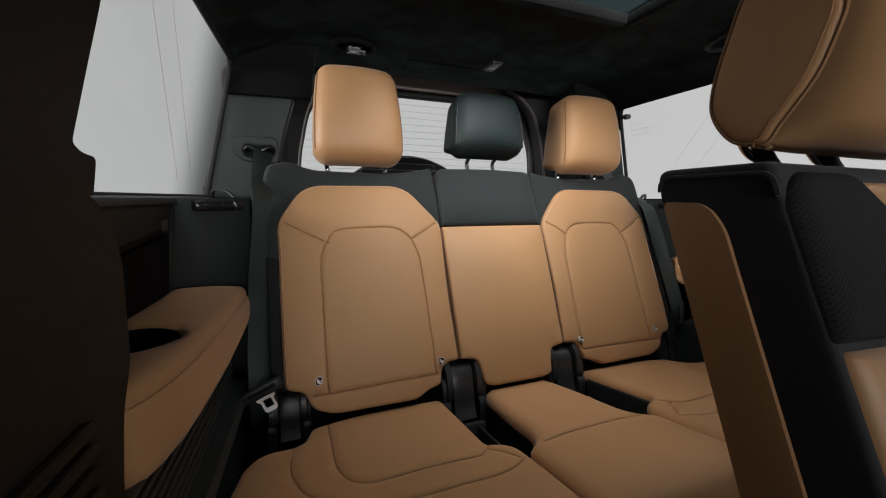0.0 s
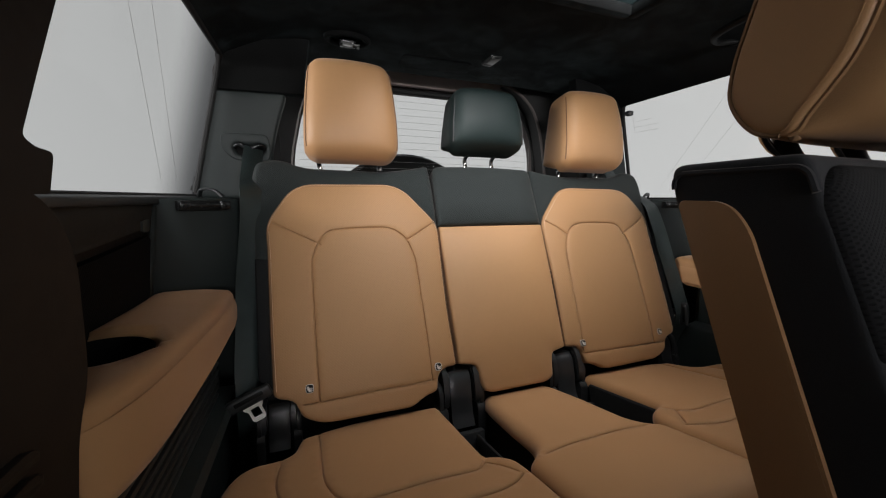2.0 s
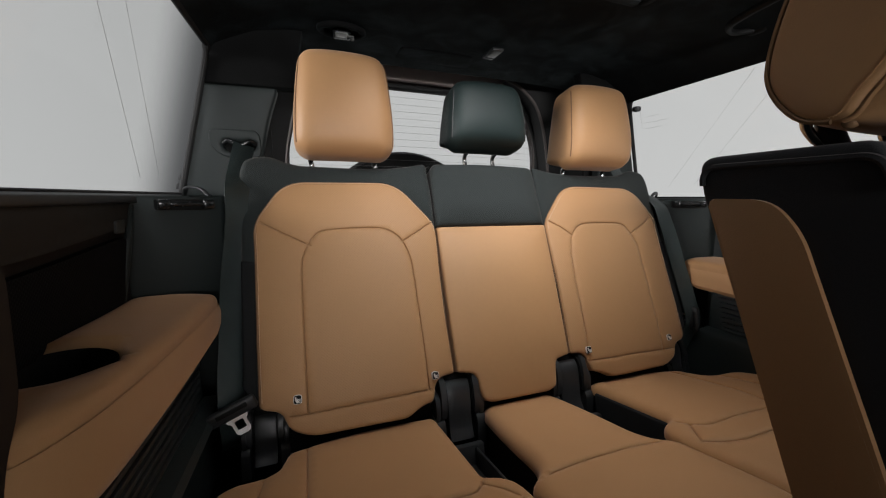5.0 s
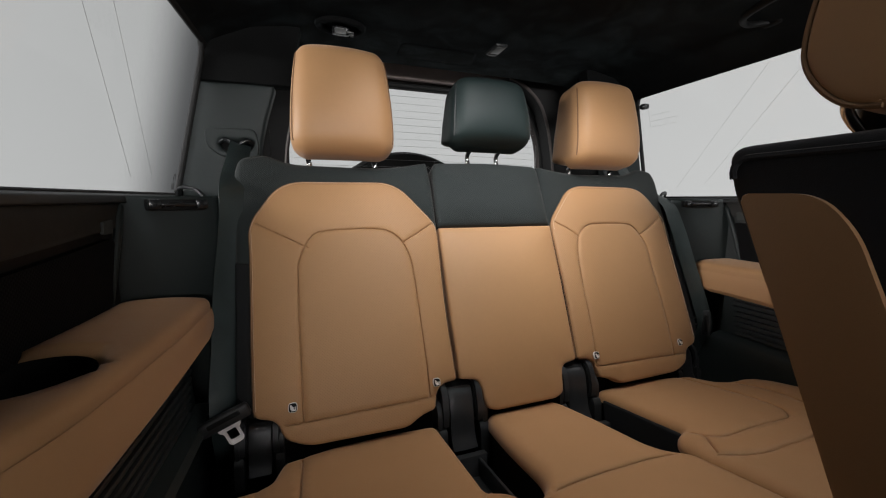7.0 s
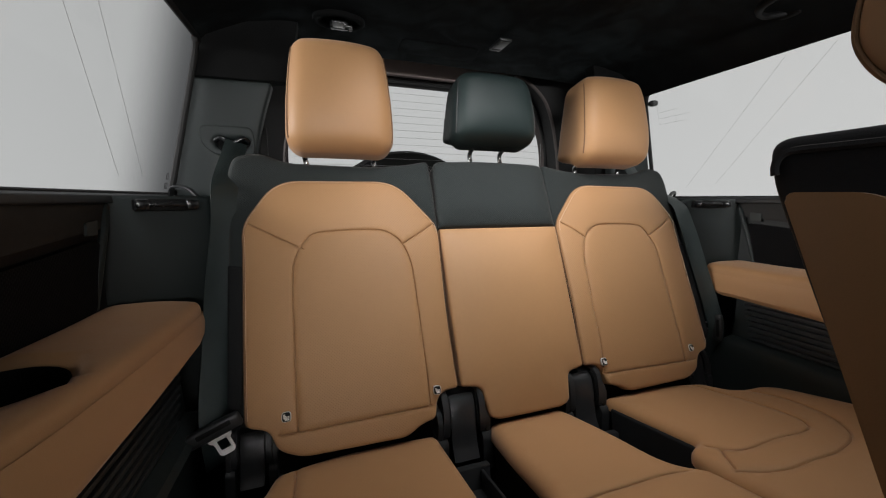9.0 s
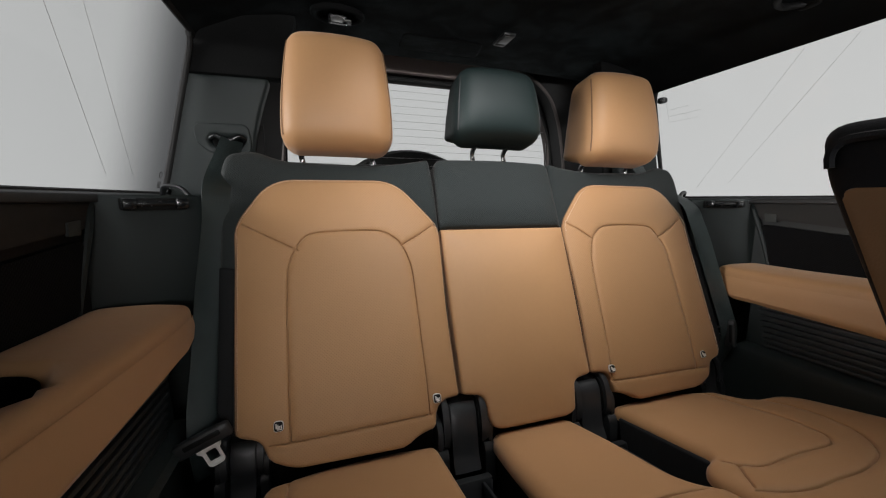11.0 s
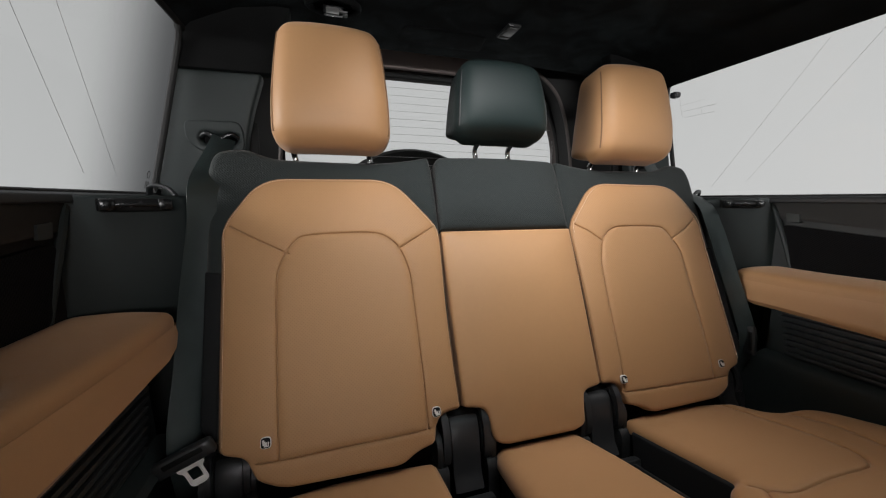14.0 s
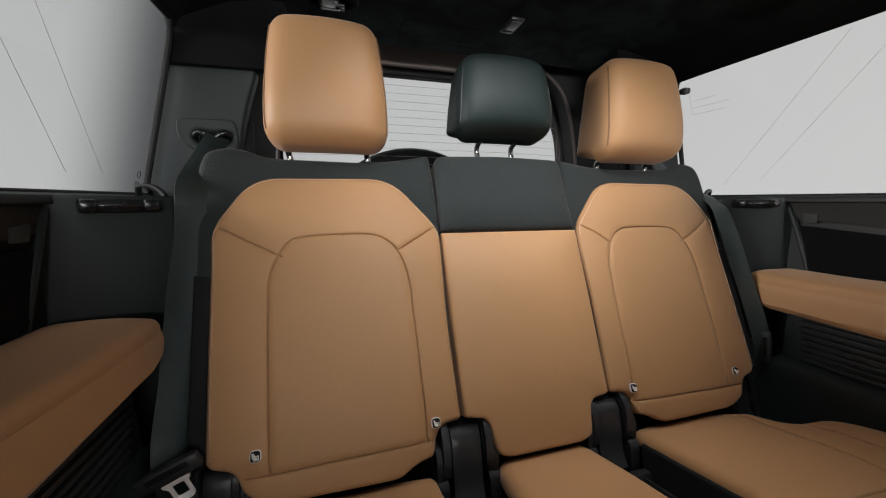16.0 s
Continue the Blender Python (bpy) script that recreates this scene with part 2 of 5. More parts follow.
def thing(name, label, category, group="", kind=""):
    return tagged(new(name), label, category, group, kind)


def place(ob, m):
    ob.matrix_local = m
    return ob


def box(bm, lo, hi, bevel=0.004, segments=2, m=None):
    """A bevelled block between two corners."""
    lo, hi = Vector(lo), Vector(hi)
    g = bmesh.ops.create_cube(bm, size=1.0)
    vs = g["verts"]
    bmesh.ops.scale(bm, vec=hi - lo, verts=vs)
    bmesh.ops.translate(bm, vec=(lo + hi) / 2, verts=vs)
    if bevel:
        es = list({e for v in vs for e in v.link_edges})
        r = bmesh.ops.bevel(bm, geom=es, offset=bevel, segments=segments, profile=0.5, affect="EDGES")
        vs = list({v for f in r["faces"] for v in f.verts} | {v for v in vs if v.is_valid})
    if m is not None:
        bmesh.ops.transform(bm, matrix=m, verts=vs)
    return bm


def prism(bm, pts, a, b, to, bevel=0.0, segments=2):
    """A polygon (p, q) pushed from depth a to depth b; to(p, q, d) gives the place."""
    n = len(pts)
    lo = [bm.verts.new(to(p, q, a)) for p, q in pts]
    hi = [bm.verts.new(to(p, q, b)) for p, q in pts]
    faces = [bm.faces.new(lo[::-1]), bm.faces.new(hi)]
    for i in range(n):
        j = (i + 1) % n
        faces.append(bm.faces.new((lo[i], lo[j], hi[j], hi[i])))
    if bevel:
        es = list({e for f in faces[:2] for e in f.edges})
        bmesh.ops.bevel(bm, geom=es, offset=bevel, segments=segments, profile=0.5, affect="EDGES")
    return bm


def smooth_path(points, steps=8):
    """A curve through the points."""
    p = [Vector(q) for q in points]
    p = [p[0] * 2 - p[1]] + p + [p[-1] * 2 - p[-2]]
    out = []
    for i in range(1, len(p) - 2):
        for k in range(steps):
            t = k / steps
            a, b, c, d = p[i - 1:i + 3]
            out.append(0.5 * ((2 * b) + (c - a) * t + (2 * a - 5 * b + 4 * c - d) * t * t + (3 * b - a - 3 * c + d) * t ** 3))
    out.append(p[-2])
    return out


def tube(bm, path, r, sides=8, squash=1.0, side_axis=None):
    """A round or flat bar along a path."""
    path = [Vector(q) for q in path]
    rings = []
    ref = Vector(side_axis) if side_axis else None
    for i, q in enumerate(path):
        d = (path[min(i + 1, len(path) - 1)] - path[max(i - 1, 0)]).normalized()
        if ref is None:
            ref = d.orthogonal()
        x = (ref - d * ref.dot(d)).normalized()
        if side_axis is None:
            ref = x
        y = d.cross(x)
        rings.append([bm.verts.new(q + r * (math.cos(a) * x + squash * math.sin(a) * y)) for a in [2 * math.pi * k / sides for k in range(sides)]])
    for a, b in zip(rings, rings[1:]):
        for k in range(sides):
            bm.faces.new((a[k], a[(k + 1) % sides], b[(k + 1) % sides], b[k]))
    bm.faces.new(rings[0][::-1])
    bm.faces.new(rings[-1])
    return bm


def fillet(pts, radii, steps=6):
    """A closed polygon with its corners rounded."""
    n = len(pts)
    if not hasattr(radii, "__len__"):
        radii = [radii] * n
    out = []
    for i in range(n):
        p, a, b = Vector(pts[i]), Vector(pts[i - 1]), Vector(pts[(i + 1) % n])
        da, db = (a - p), (b - p)
        la, lb = da.length, db.length
        da, db = da / la, db / lb
        r = min(radii[i], la * 0.48, lb * 0.48)
        if r < 1e-5:
            out.append(p)
            continue
        s, e = p + da * r, p + db * r
        for k in range(steps + 1):
            t = k / steps
            out.append((1 - t) ** 2 * s + 2 * t * (1 - t) * p + t * t * e)
    return out


def dense(pts, step, closed=True):
    """A polyline cut to even short pieces."""
    p = [np.array(q, float) for q in pts]
    if closed:
        p.append(p[0])
    out = []
    for a, b in zip(p, p[1:]):
        n = max(1, int(np.ceil(np.linalg.norm(b - a) / step)))
        out += [a + (b - a) * k / n for k in range(n)]
    if not closed:
        out.append(p[-1])
    return np.array(out)


def distance(q, line, closed=False):
    """How far the points q lie from a polyline."""
    a = line
    b = np.roll(line, -1, 0)
    if not closed:
        a, b = a[:-1], b[:-1]
    d = b - a
    l2 = np.maximum((d ** 2).sum(1), 1e-12)
    best = np.full(len(q), 9.0)
    for s in range(0, len(q), 2000):
        w = q[s:s + 2000, None, :] - a[None]
        t = np.clip((w * d).sum(2) / l2, 0, 1)
        best[s:s + 2000] = np.sqrt(((w - t[..., None] * d) ** 2).sum(2)).min(1)
    return best


def inside(q, poly):
    x, y = q[:, 0], q[:, 1]
    res = np.zeros(len(q), bool)
    j = len(poly) - 1
    for i in range(len(poly)):
        xi, yi, xj, yj = *poly[i], *poly[j]
        if yi != yj:
            res ^= ((yi > y) != (yj > y)) & (x < (xj - xi) * (y - yi) / (yj - yi) + xi)
        j = i
    return res


def pad(name, outline, mat, seams=(), holes=(), grid=0.012, edge=0.012, depth=0.03, level=0.0, crown=0.0, crown_at=0.12,
        groove=0.004, groove_w=0.004, puff=0.0, bend=None, back=False):
    """An upholstered or moulded panel: a filled outline with rounded rim, sewn grooves, a soft crown and sides that go back."""
    step = min(grid, 0.010)
    ol = dense(outline, step)
    if 0 > (ol[:, 0] * np.roll(ol[:, 1], -1) - np.roll(ol[:, 0], -1) * ol[:, 1]).sum():
        ol = ol[::-1]
    hl = [dense(h, step) for h in holes]
    sl = [dense(s, 0.006, False) for s in seams]
    lo, hi = ol.min(0), ol.max(0)
    gx, gy = np.meshgrid(np.arange(lo[0], hi[0], grid), np.arange(lo[1], hi[1], grid * 0.87))
    gx[1::2] += grid / 2
    pts = [np.stack([gx.ravel(), gy.ravel()], 1)]

    def around(line, closed, offs):
        nx = np.roll(line, -1, 0) - np.roll(line, 1, 0)
        if not closed:
            nx[0], nx[-1] = line[1] - line[0], line[-1] - line[-2]
        nx /= np.maximum(np.linalg.norm(nx, axis=1), 1e-9)[:, None]
        nn = np.stack([-nx[:, 1], nx[:, 0]], 1)
        return [line + nn * o for o in offs]

    fine = []
    for s in sl:
        fine += around(s, False, (0, groove_w * 0.55, -groove_w * 0.55, groove_w * 1.2, -groove_w * 1.2, groove_w * 2.4, -groove_w * 2.4))
    rim = around(ol, True, [edge * k for k in (0.07, 0.25, 0.55, 1.0)])
    far = pts[0]
    keep = inside(far, ol) & (distance(far, ol, True) > max(edge * 1.15, grid * 0.5))
    for s in sl:
        keep &= distance(far, s) > groove_w * 2.4 + grid * 0.4
    far = far[keep]
    near = np.concatenate(fine) if fine else np.zeros((0, 2))
    if len(near):
        k = inside(near, ol) & (distance(near, ol, True) > edge * 1.1)
        near = near[k]
    rimp = np.concatenate(rim)
    rd = distance(rimp, ol, True)
    want = np.repeat([edge * k for k in (0.07, 0.25, 0.55, 1.0)], len(ol))
    rimp = rimp[inside(rimp, ol) & (rd > want * 0.85)]
    free = np.concatenate([far, near, rimp])
    for h in hl:
        free = free[~inside(free, h) & (distance(free, h, True) > 0.003)]
    allp = np.concatenate([ol, *hl, free])
    edges, base = [], 0
    for loop in (ol, *hl):
        n = len(loop)
        edges += [(base + i, base + (i + 1) % n) for i in range(n)]
        base += n
    v2, _, f2, _, _, _ = delaunay_2d_cdt([Vector(q) for q in allp], edges, [], 0, 1e-6)
    q = np.array([tuple(v) for v in v2])
    f = np.array([t for t in f2 if len(t) == 3])
    cen = q[f].mean(1)
    ok = inside(cen, ol)
    for h in hl:
        ok &= ~inside(cen, h)
    f = f[ok]
    d = distance(q, ol, True)
    for h in hl:
        d = np.minimum(d, distance(q, h, True) * 2.5)
    t = np.clip(d / edge, 0, 1)
    w = level - edge * (1 - np.sqrt(np.maximum(0, 1 - (1 - t) ** 2)))
    w += crown * (1 - (1 - np.clip(d / crown_at, 0, 1)) ** 2)
    for s in sl:
        ds = distance(q, s)
        w -= groove * np.exp(-(ds / groove_w) ** 2)
        if puff:
            w -= puff * np.exp(-ds / 0.018)
    verts = [list(a) + [b] for a, b in zip(q, w)]
    faces = [list(t3) for t3 in f]
    count = {}
    for a, b, c in faces:
        for e in ((a, b), (b, c), (c, a)):
            count[e] = count.get(e, 0) + 1
    lip = [e for e in count if (e[1], e[0]) not in count]
    low = {}
    for e in lip:
        for v in e:
            if v not in low:
                low[v] = len(verts)
                verts.append([verts[v][0], verts[v][1], level - depth])
    for a, b in lip:
        faces.append([b, a, low[a], low[b]])
    if back:
        order, nxt = [], {low[a]: low[b] for a, b in lip}
        start = next(iter(nxt))
        cur = start
        while cur is not None:
            order.append(cur)
            cur = nxt.pop(cur, None)
            if cur == start:
                break
        faces.append(order[::-1])
    if bend:
        verts = [bend(*v) for v in verts]
    return mesh_of(name, verts, faces, mat)


def stitches(name, line, mat, lift, pitch=0.006, r=0.0006, closed=False, bend=None):
    """A row of thread stitches as short raised strokes."""
    ln = dense(line, pitch, closed)
    bm = bmesh.new()
    for a, b in zip(ln, ln[1:]):
        d = b - a
        p, q = a + d * 0.15, a + d * 0.8
        P = [(*p, lift), (*(p + d * 0.3), lift + r * 0.7), (*q, lift)]
        if bend:
            P = [bend(*k) for k in P]
        tube(bm, P, r, 5)
    return bm


def soft_block(sx, sy, sz, r, cuts=14, shape=None):
    """A rounded block round its middle; shape(x, y, z) bends it."""
    bm = bmesh.new()
    bmesh.ops.create_cube(bm, size=2.0)
    bmesh.ops.subdivide_edges(bm, edges=bm.edges[:], cuts=cuts, use_grid_fill=True)
    h = Vector((sx / 2, sy / 2, sz / 2))
    for v in bm.verts:
        # spread the cuts towards the rims
        c = Vector([math.sin(k * math.pi / 2) for k in v.co])
        p = Vector((c.x * h.x, c.y * h.y, c.z * h.z))
        core = Vector([max(-h[i] + r, min(h[i] - r, p[i])) for i in range(3)])
        d = p - core
        if d.length > 1e-9:
            p = core + d.normalized() * r
        v.co = shape(*p) if shape else p
    return bm

CX = -0.010  # the car's middle plane
TILT_BACK = radians(23.5)
TILT_SEAT = math.atan(0.216)
SB, CB = math.sin(TILT_BACK), math.cos(TILT_BACK)
SS, CS = math.sin(TILT_SEAT), math.cos(TILT_SEAT)
# seat backs: local x across, y up along the back, z out of its face
BACK = Matrix(((1, 0, 0, CX), (0, SB, -CB, 1.0), (0, CB, SB, 0.47), (0, 0, 0, 1)))
# cushions: local x across, y towards the tail, z out of the seat
SEAT = Matrix(((1, 0, 0, CX), (0, CS, SS, 0.98), (0, -SS, CS, 0.385), (0, 0, 0, 1)))


def mirrored(pts, s):
    return [(s * p[0], *p[1:]) for p in pts]


def glass_x(z):
    """The side glass leans in as it rises."""
    return 0.745 - 0.2287 * (z - 0.862)


# ---- the cabin shell ----
bm = bmesh.new()
box(bm, (-0.80, -2.4, -0.06), (0.78, 1.9, 0.0), 0.0)
tagged(part("floor", bm, carpet), "black carpeted cabin floor", "floor", kind="structure")

# headliner: flat middle, rounded sides, an opening for the glass roof
bm = bmesh.new()
# opening's unseen front edge set to keep roof light off the second-row headrest
ROOF_Y0, ROOF_Y1, HOLE_Y0, HOLE_Y1, HOLE_X = -1.7, 1.545, 0.47, 0.98, 0.272
prof = [(-0.661, 1.213), (-0.648, 1.231), (-0.62, 1.245), (-0.56, 1.272), (-0.48, 1.286), (-HOLE_X, 1.292)]
prof = prof + [(-x, z - (0.008 if x < -0.63 else 0.004 if x < -0.60 else 0.0)) for x, z in prof[::-1]]
prof[0] = (-0.661, 1.217)


def roof_sheet(bm, y0, y1, lo, hi, ny):
    rows = []
    for k in range(ny + 1):
        y = y0 + (y1 - y0) * k / ny
        dip = 0.006 * max(0.0, (y - 1.25) / 0.35) ** 2
        rows.append([(bm.verts.new((CX + x, y, z - dip)), bm.verts.new((CX + x * 1.01, y, z - dip + 0.02))) for x, z in prof[lo:hi]])
    for a, b in zip(rows, rows[1:]):
        for i in range(len(a) - 1):
            bm.faces.new((a[i][0], a[i + 1][0], b[i + 1][0], b[i][0]))
            bm.faces.new((a[i][1], b[i][1], b[i + 1][1], a[i + 1][1]))
        for i in (0, len(a) - 1):
            bm.faces.new((a[i][0], b[i][0], b[i][1], a[i][1]))
    for r in (rows[0], rows[-1]):
        for i in range(len(r) - 1):
            bm.faces.new((r[i][0], r[i][1], r[i + 1][1], r[i + 1][0]))


roof_sheet(bm, ROOF_Y0, ROOF_Y1, 0, 6, 40)
roof_sheet(bm, ROOF_Y0, ROOF_Y1, 6, 12, 40)
roof_sheet(bm, HOLE_Y1, ROOF_Y1, 5, 7, 14)
roof_sheet(bm, ROOF_Y0, HOLE_Y0, 5, 7, 20)
tagged(part("ceiling", bm, suede), "black suede headliner with an opening for a glass roof", "headliner", kind="structure")

# glass roof: rim, pane and a cross bar
sunroof = thing("glass_roof", "dark-rimmed glass roof panel set in the black headliner", "sunroof", kind="structure")
bm = bmesh.new()
for x0, x1, y0, y1 in ((-HOLE_X - 0.012, -HOLE_X + 0.012, HOLE_Y0, HOLE_Y1), (HOLE_X - 0.012, HOLE_X + 0.012, HOLE_Y0, HOLE_Y1), (-HOLE_X + 0.012, HOLE_X - 0.012, HOLE_Y1 - 0.016, HOLE_Y1 + 0.010), (-HOLE_X + 0.012, HOLE_X - 0.012, HOLE_Y0 - 0.010, HOLE_Y0 + 0.016)):
    box(bm, (CX + x0, y0, 1.282), (CX + x1, y1, 1.308), 0.006)
part("rim", bm, suede, sunroof)
bm = bmesh.new()
box(bm, (CX - HOLE_X - 0.08, HOLE_Y1 + 0.215, 1.350), (CX + HOLE_X + 0.08, HOLE_Y1 + 0.230, 1.366), 0.003)
part("cross_bar", bm, gloss_black, sunroof)
bm = bmesh.new()
box(bm, (CX - HOLE_X - 0.1, HOLE_Y0 - 0.1, 1.368), (CX + HOLE_X + 0.1, HOLE_Y1 + 0.37, 1.374), 0.0)
pane = part("pane", bm, tinted_glass, sunroof, "dark tinted roof glass")
pane.visible_shadow = False
# outer roof skin round the pane
bm = bmesh.new()
for x0, x1, y0, y1 in ((-0.69, -0.372, -1.9, 1.95), (0.372, 0.69, -1.9, 1.95), (-0.372, 0.372, 1.35, 1.95), (-0.372, 0.372, -1.9, 0.36)):
    box(bm, (CX + x0, y0, 1.352), (CX + x1, y1, 1.380), 0.0)
tagged(part("roof", bm, paint), "painted outer roof skin of the car", "roof", kind="structure")


def side_shell(s, tag):
    """Outer door skin and pillars of one side, with the window openings left free."""
    bm = bmesh.new()
    to = lambda p, q, d: (CX + s * d, p, q)
    prism(bm, [(-2.4, -0.06), (1.9, -0.06), (1.9, 0.845), (-2.4, 0.845)], 0.775, 0.80, to)
    prism(bm, [(-1.7, 1.262), (1.9, 1.262), (1.9, 1.356), (-1.7, 1.356)], 0.672, 0.690, to)
    prism(bm, [(1.61, 0.845), (1.9, 0.845), (1.9, 1.205), (1.61, 1.205)], 0.700, 0.725, to)
    tagged(part("wall_" + tag, bm, paint), "car body side with window openings", "car side", kind="structure")
    # side glass
    win = thing("window_" + tag, "clear fixed side window with fine printed lines, bright studio behind", "window", kind="structure")
    z0, z1 = 0.858, 1.224
    v = [(CX + s * (glass_x(z) + o), y, z) for o in (0.006, 0.010) for y, z in ((-1.6, z0), (1.38, z0), (1.378, z1), (-1.1, z1))]
    f = [(0, 1, 2, 3), (7, 6, 5, 4)] + [(i, (i + 1) % 4 + 0, (i + 1) % 4 + 4, i + 4) for i in range(4)]
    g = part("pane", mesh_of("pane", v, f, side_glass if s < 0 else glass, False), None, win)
    g.visible_shadow = False
    P = lambda y, z: (CX + s * glass_x(z), y, z)
    bm = bmesh.new()
    edge = [P(-1.6, z0), P(1.345, z0 + 0.002), P(1.370, z0 + 0.012), P(1.373, 0.9), P(1.374, 1.14), P(1.371, 1.190), P(1.356, 1.212), P(1.30, 1.219), P(-1.1, 1.219)]
    tube(bm, smooth_path(edge, 6), 0.0065, 8)
    part("window_seal", bm, rubber, win, "thin black rubber window seal")
    return win, P


win_l, PL = side_shell(-1, "left")
win_r, PR = side_shell(1, "right")


def line_on(win, P, a, b, r, mat, name="printed_line"):
    bm = bmesh.new()
    tube(bm, [P(*a), P(*b)], r, 5)
    part(name, bm, mat, win)


line_on(win_l, PL, (0.835, 1.218), (1.136, 0.892), 0.00028, wire)
line_on(win_l, PL, (0.930, 1.218), (1.222, 0.896), 0.00028, wire)
line_on(win_r, PR, (0.973, 1.200), (1.250, 0.892), 0.00028, wire_faint)
line_on(win_r, PR, (0.880, 1.199), (1.153, 0.903), 0.00028, wire_faint)
for a, b in (((1.332, 1.180), (1.327, 1.106)), ((1.326, 1.143), (1.253, 1.143)), ((1.326, 1.124), (1.220, 1.123)), ((1.326, 1.106), (1.229, 1.104)), ((1.267, 1.124), (1.265, 1.107))):
    line_on(win_r, PR, a, b, 0.00028, wire_faint)
# maker's stamp low in the corner: a ring and bars
bm = bmesh.new()
tube(bm, [PL(1.338 + 0.006 * math.cos(k * 0.5236), 0.902 + 0.007 * math.sin(k * 0.5236)) for k in range(13)], 0.0006, 5)
for k in range(3):
    tube(bm, [PL(1.330 + 0.006 * k, 0.888), PL(1.330 + 0.006 * k, 0.874)], 0.0007, 4)
part("stamp", bm, rubber, win_l, "small grey printed ring and bars")
bm = bmesh.new()
box(bm, (CX + 0.652, 1.325, 1.166), (CX + 0.676, 1.349, 1.184), 0.006)
bmesh.ops.create_uvsphere(bm, u_segments=12, v_segments=8, radius=0.010, matrix=pose(CX + 0.652, 1.330, 1.172))
tagged(part("coat_knob", bm, black_plastic), "small black knob at the side window's top corner", "knob")

# front end, closed: dash wall, windscreen frame
bm = bmesh.new()
box(bm, (CX - 0.79, -2.4, 0.0), (CX + 0.79, -2.3, 0.80), 0.01)
# unseen dash top, raised to keep the front lamp off lower seat backs
box(bm, (CX - 0.76, -2.3, 0.55), (CX + 0.76, -1.9, 0.93), 0.05, 4)
tagged(part("dashboard", bm, black_plastic), "plain black dashboard closing the front of the cabin", "dashboard", kind="structure")

# tail: gate with a rounded window opening
gate = thing("door_tail", "dark trimmed tailgate with a heated rear window", "tailgate", kind="structure")
GY = 1.74
open_pts = [(-0.525, 0.86), (0.525, 0.86), (0.522, 1.10), (0.43, 1.280), (-0.43, 1.280), (-0.522, 1.10)]
opening = fillet(open_pts, [0.03, 0.03, 0.10, 0.10, 0.10, 0.10], 8)
TAIL = Matrix(((1, 0, 0, CX), (0, 0, -1, GY), (0, 1, 0, 0), (0, 0, 0, 1)))
outer = fillet([(-0.76, 0.0), (0.76, 0.0), (0.76, 1.30), (0.70, 1.36), (-0.70, 1.36), (-0.76, 1.30)], 0.02)
place(part("gate_panel", pad("gate_panel", outer, gate_trim, holes=[opening], grid=0.05, edge=0.01, depth=0.05), None, gate), TAIL)
ring = dense(opening, 0.02)
bm = bmesh.new()
tube(bm, [(p[0], p[1], 0.006) for p in ring] + [(ring[0][0], ring[0][1], 0.006)], 0.010, 8)
place(part("window_seal", bm, rubber, gate), TAIL)
bm = bmesh.new()
box(bm, (-0.60, 0.83, -0.034), (0.60, 1.31, -0.030), 0)
rp = place(part("pane", bm, glass, gate), TAIL)
rp.visible_shadow = False
for k in range(14):
    bm = bmesh.new()
    z = 0.90 + 0.027 * k
    half = 0.50 if z < 1.15 else 0.50 - (z - 1.15) * 0.55
    arc = [(half * math.sin(a), z - 0.006 * (1 - math.cos(a)), -0.028) for a in [radians(-90 + 15 * j) for j in range(13)]]
    tube(bm, arc, 0.0006, 4)
    place(part("heating_wire", bm, wire_faint, gate), TAIL)
bm = bmesh.new()
tube(bm, smooth_path([(0.515, 0.88, -0.028), (0.512, 1.10, -0.028), (0.48, 1.19, -0.028), (0.43, 1.235, -0.028)]), 0.0012, 4)
place(part("heating_wire", bm, wire_faint, gate), TAIL)

# pale header trim between the headliner and the tail window
bm = bmesh.new()
prism(bm, [(-0.46, 1.291), (0.46, 1.291), (0.50, 1.352), (-0.50, 1.352)], 1.69, 1.715, lambda p, q, d: (CX + p, d, q + 0.003 * (1 - (p / 0.45) ** 2)), 0.006)
tagged(part("trim_header", bm, header_trim), "grey-brown header trim above the rear window", "trim", kind="structure")
for s in (-1, 1):
    bm = bmesh.new()
    # dark rounded quarter trims beside the tail opening
    k = 0.008 if s < 0 else 0.0
    path = smooth_path([(0.30, 1.318), (0.36, 1.296), (0.43 + k, 1.240), (0.468 + k, 1.165), (0.490 + k, 1.08), (0.507 + k, 0.98), (0.52, 0.80), (0.52, 0.3)], 6)
    prev = None
    for q in path:
        x, z = q[0], q[1]
        cur = [bm.verts.new((CX + s * x, 1.63, z)), bm.verts.new((CX + s * (x + 0.17), 1.60, z + 0.03)), bm.verts.new((CX + s * (x + 0.02), 1.735, z + 0.01))]
        if prev:
            bm.faces.new((prev[0], cur[0], cur[1], prev[1]))
            bm.faces.new((prev[2], cur[2], cur[0], prev[0]))
            bm.faces.new((prev[1], cur[1], cur[2], prev[2]))
        prev = cur
    tagged(part("trim_quarter", bm, rubber), "black moulded trim round the tail opening", "trim", kind="structure")
    bm = bmesh.new()
    tube(bm, [(CX + s * q[0], 1.628, q[1]) for q in path], 0.006, 8)
    tagged(part("tail_seal", bm, gate_trim), "black rubber seal of the tail opening", "seal", kind="structure")

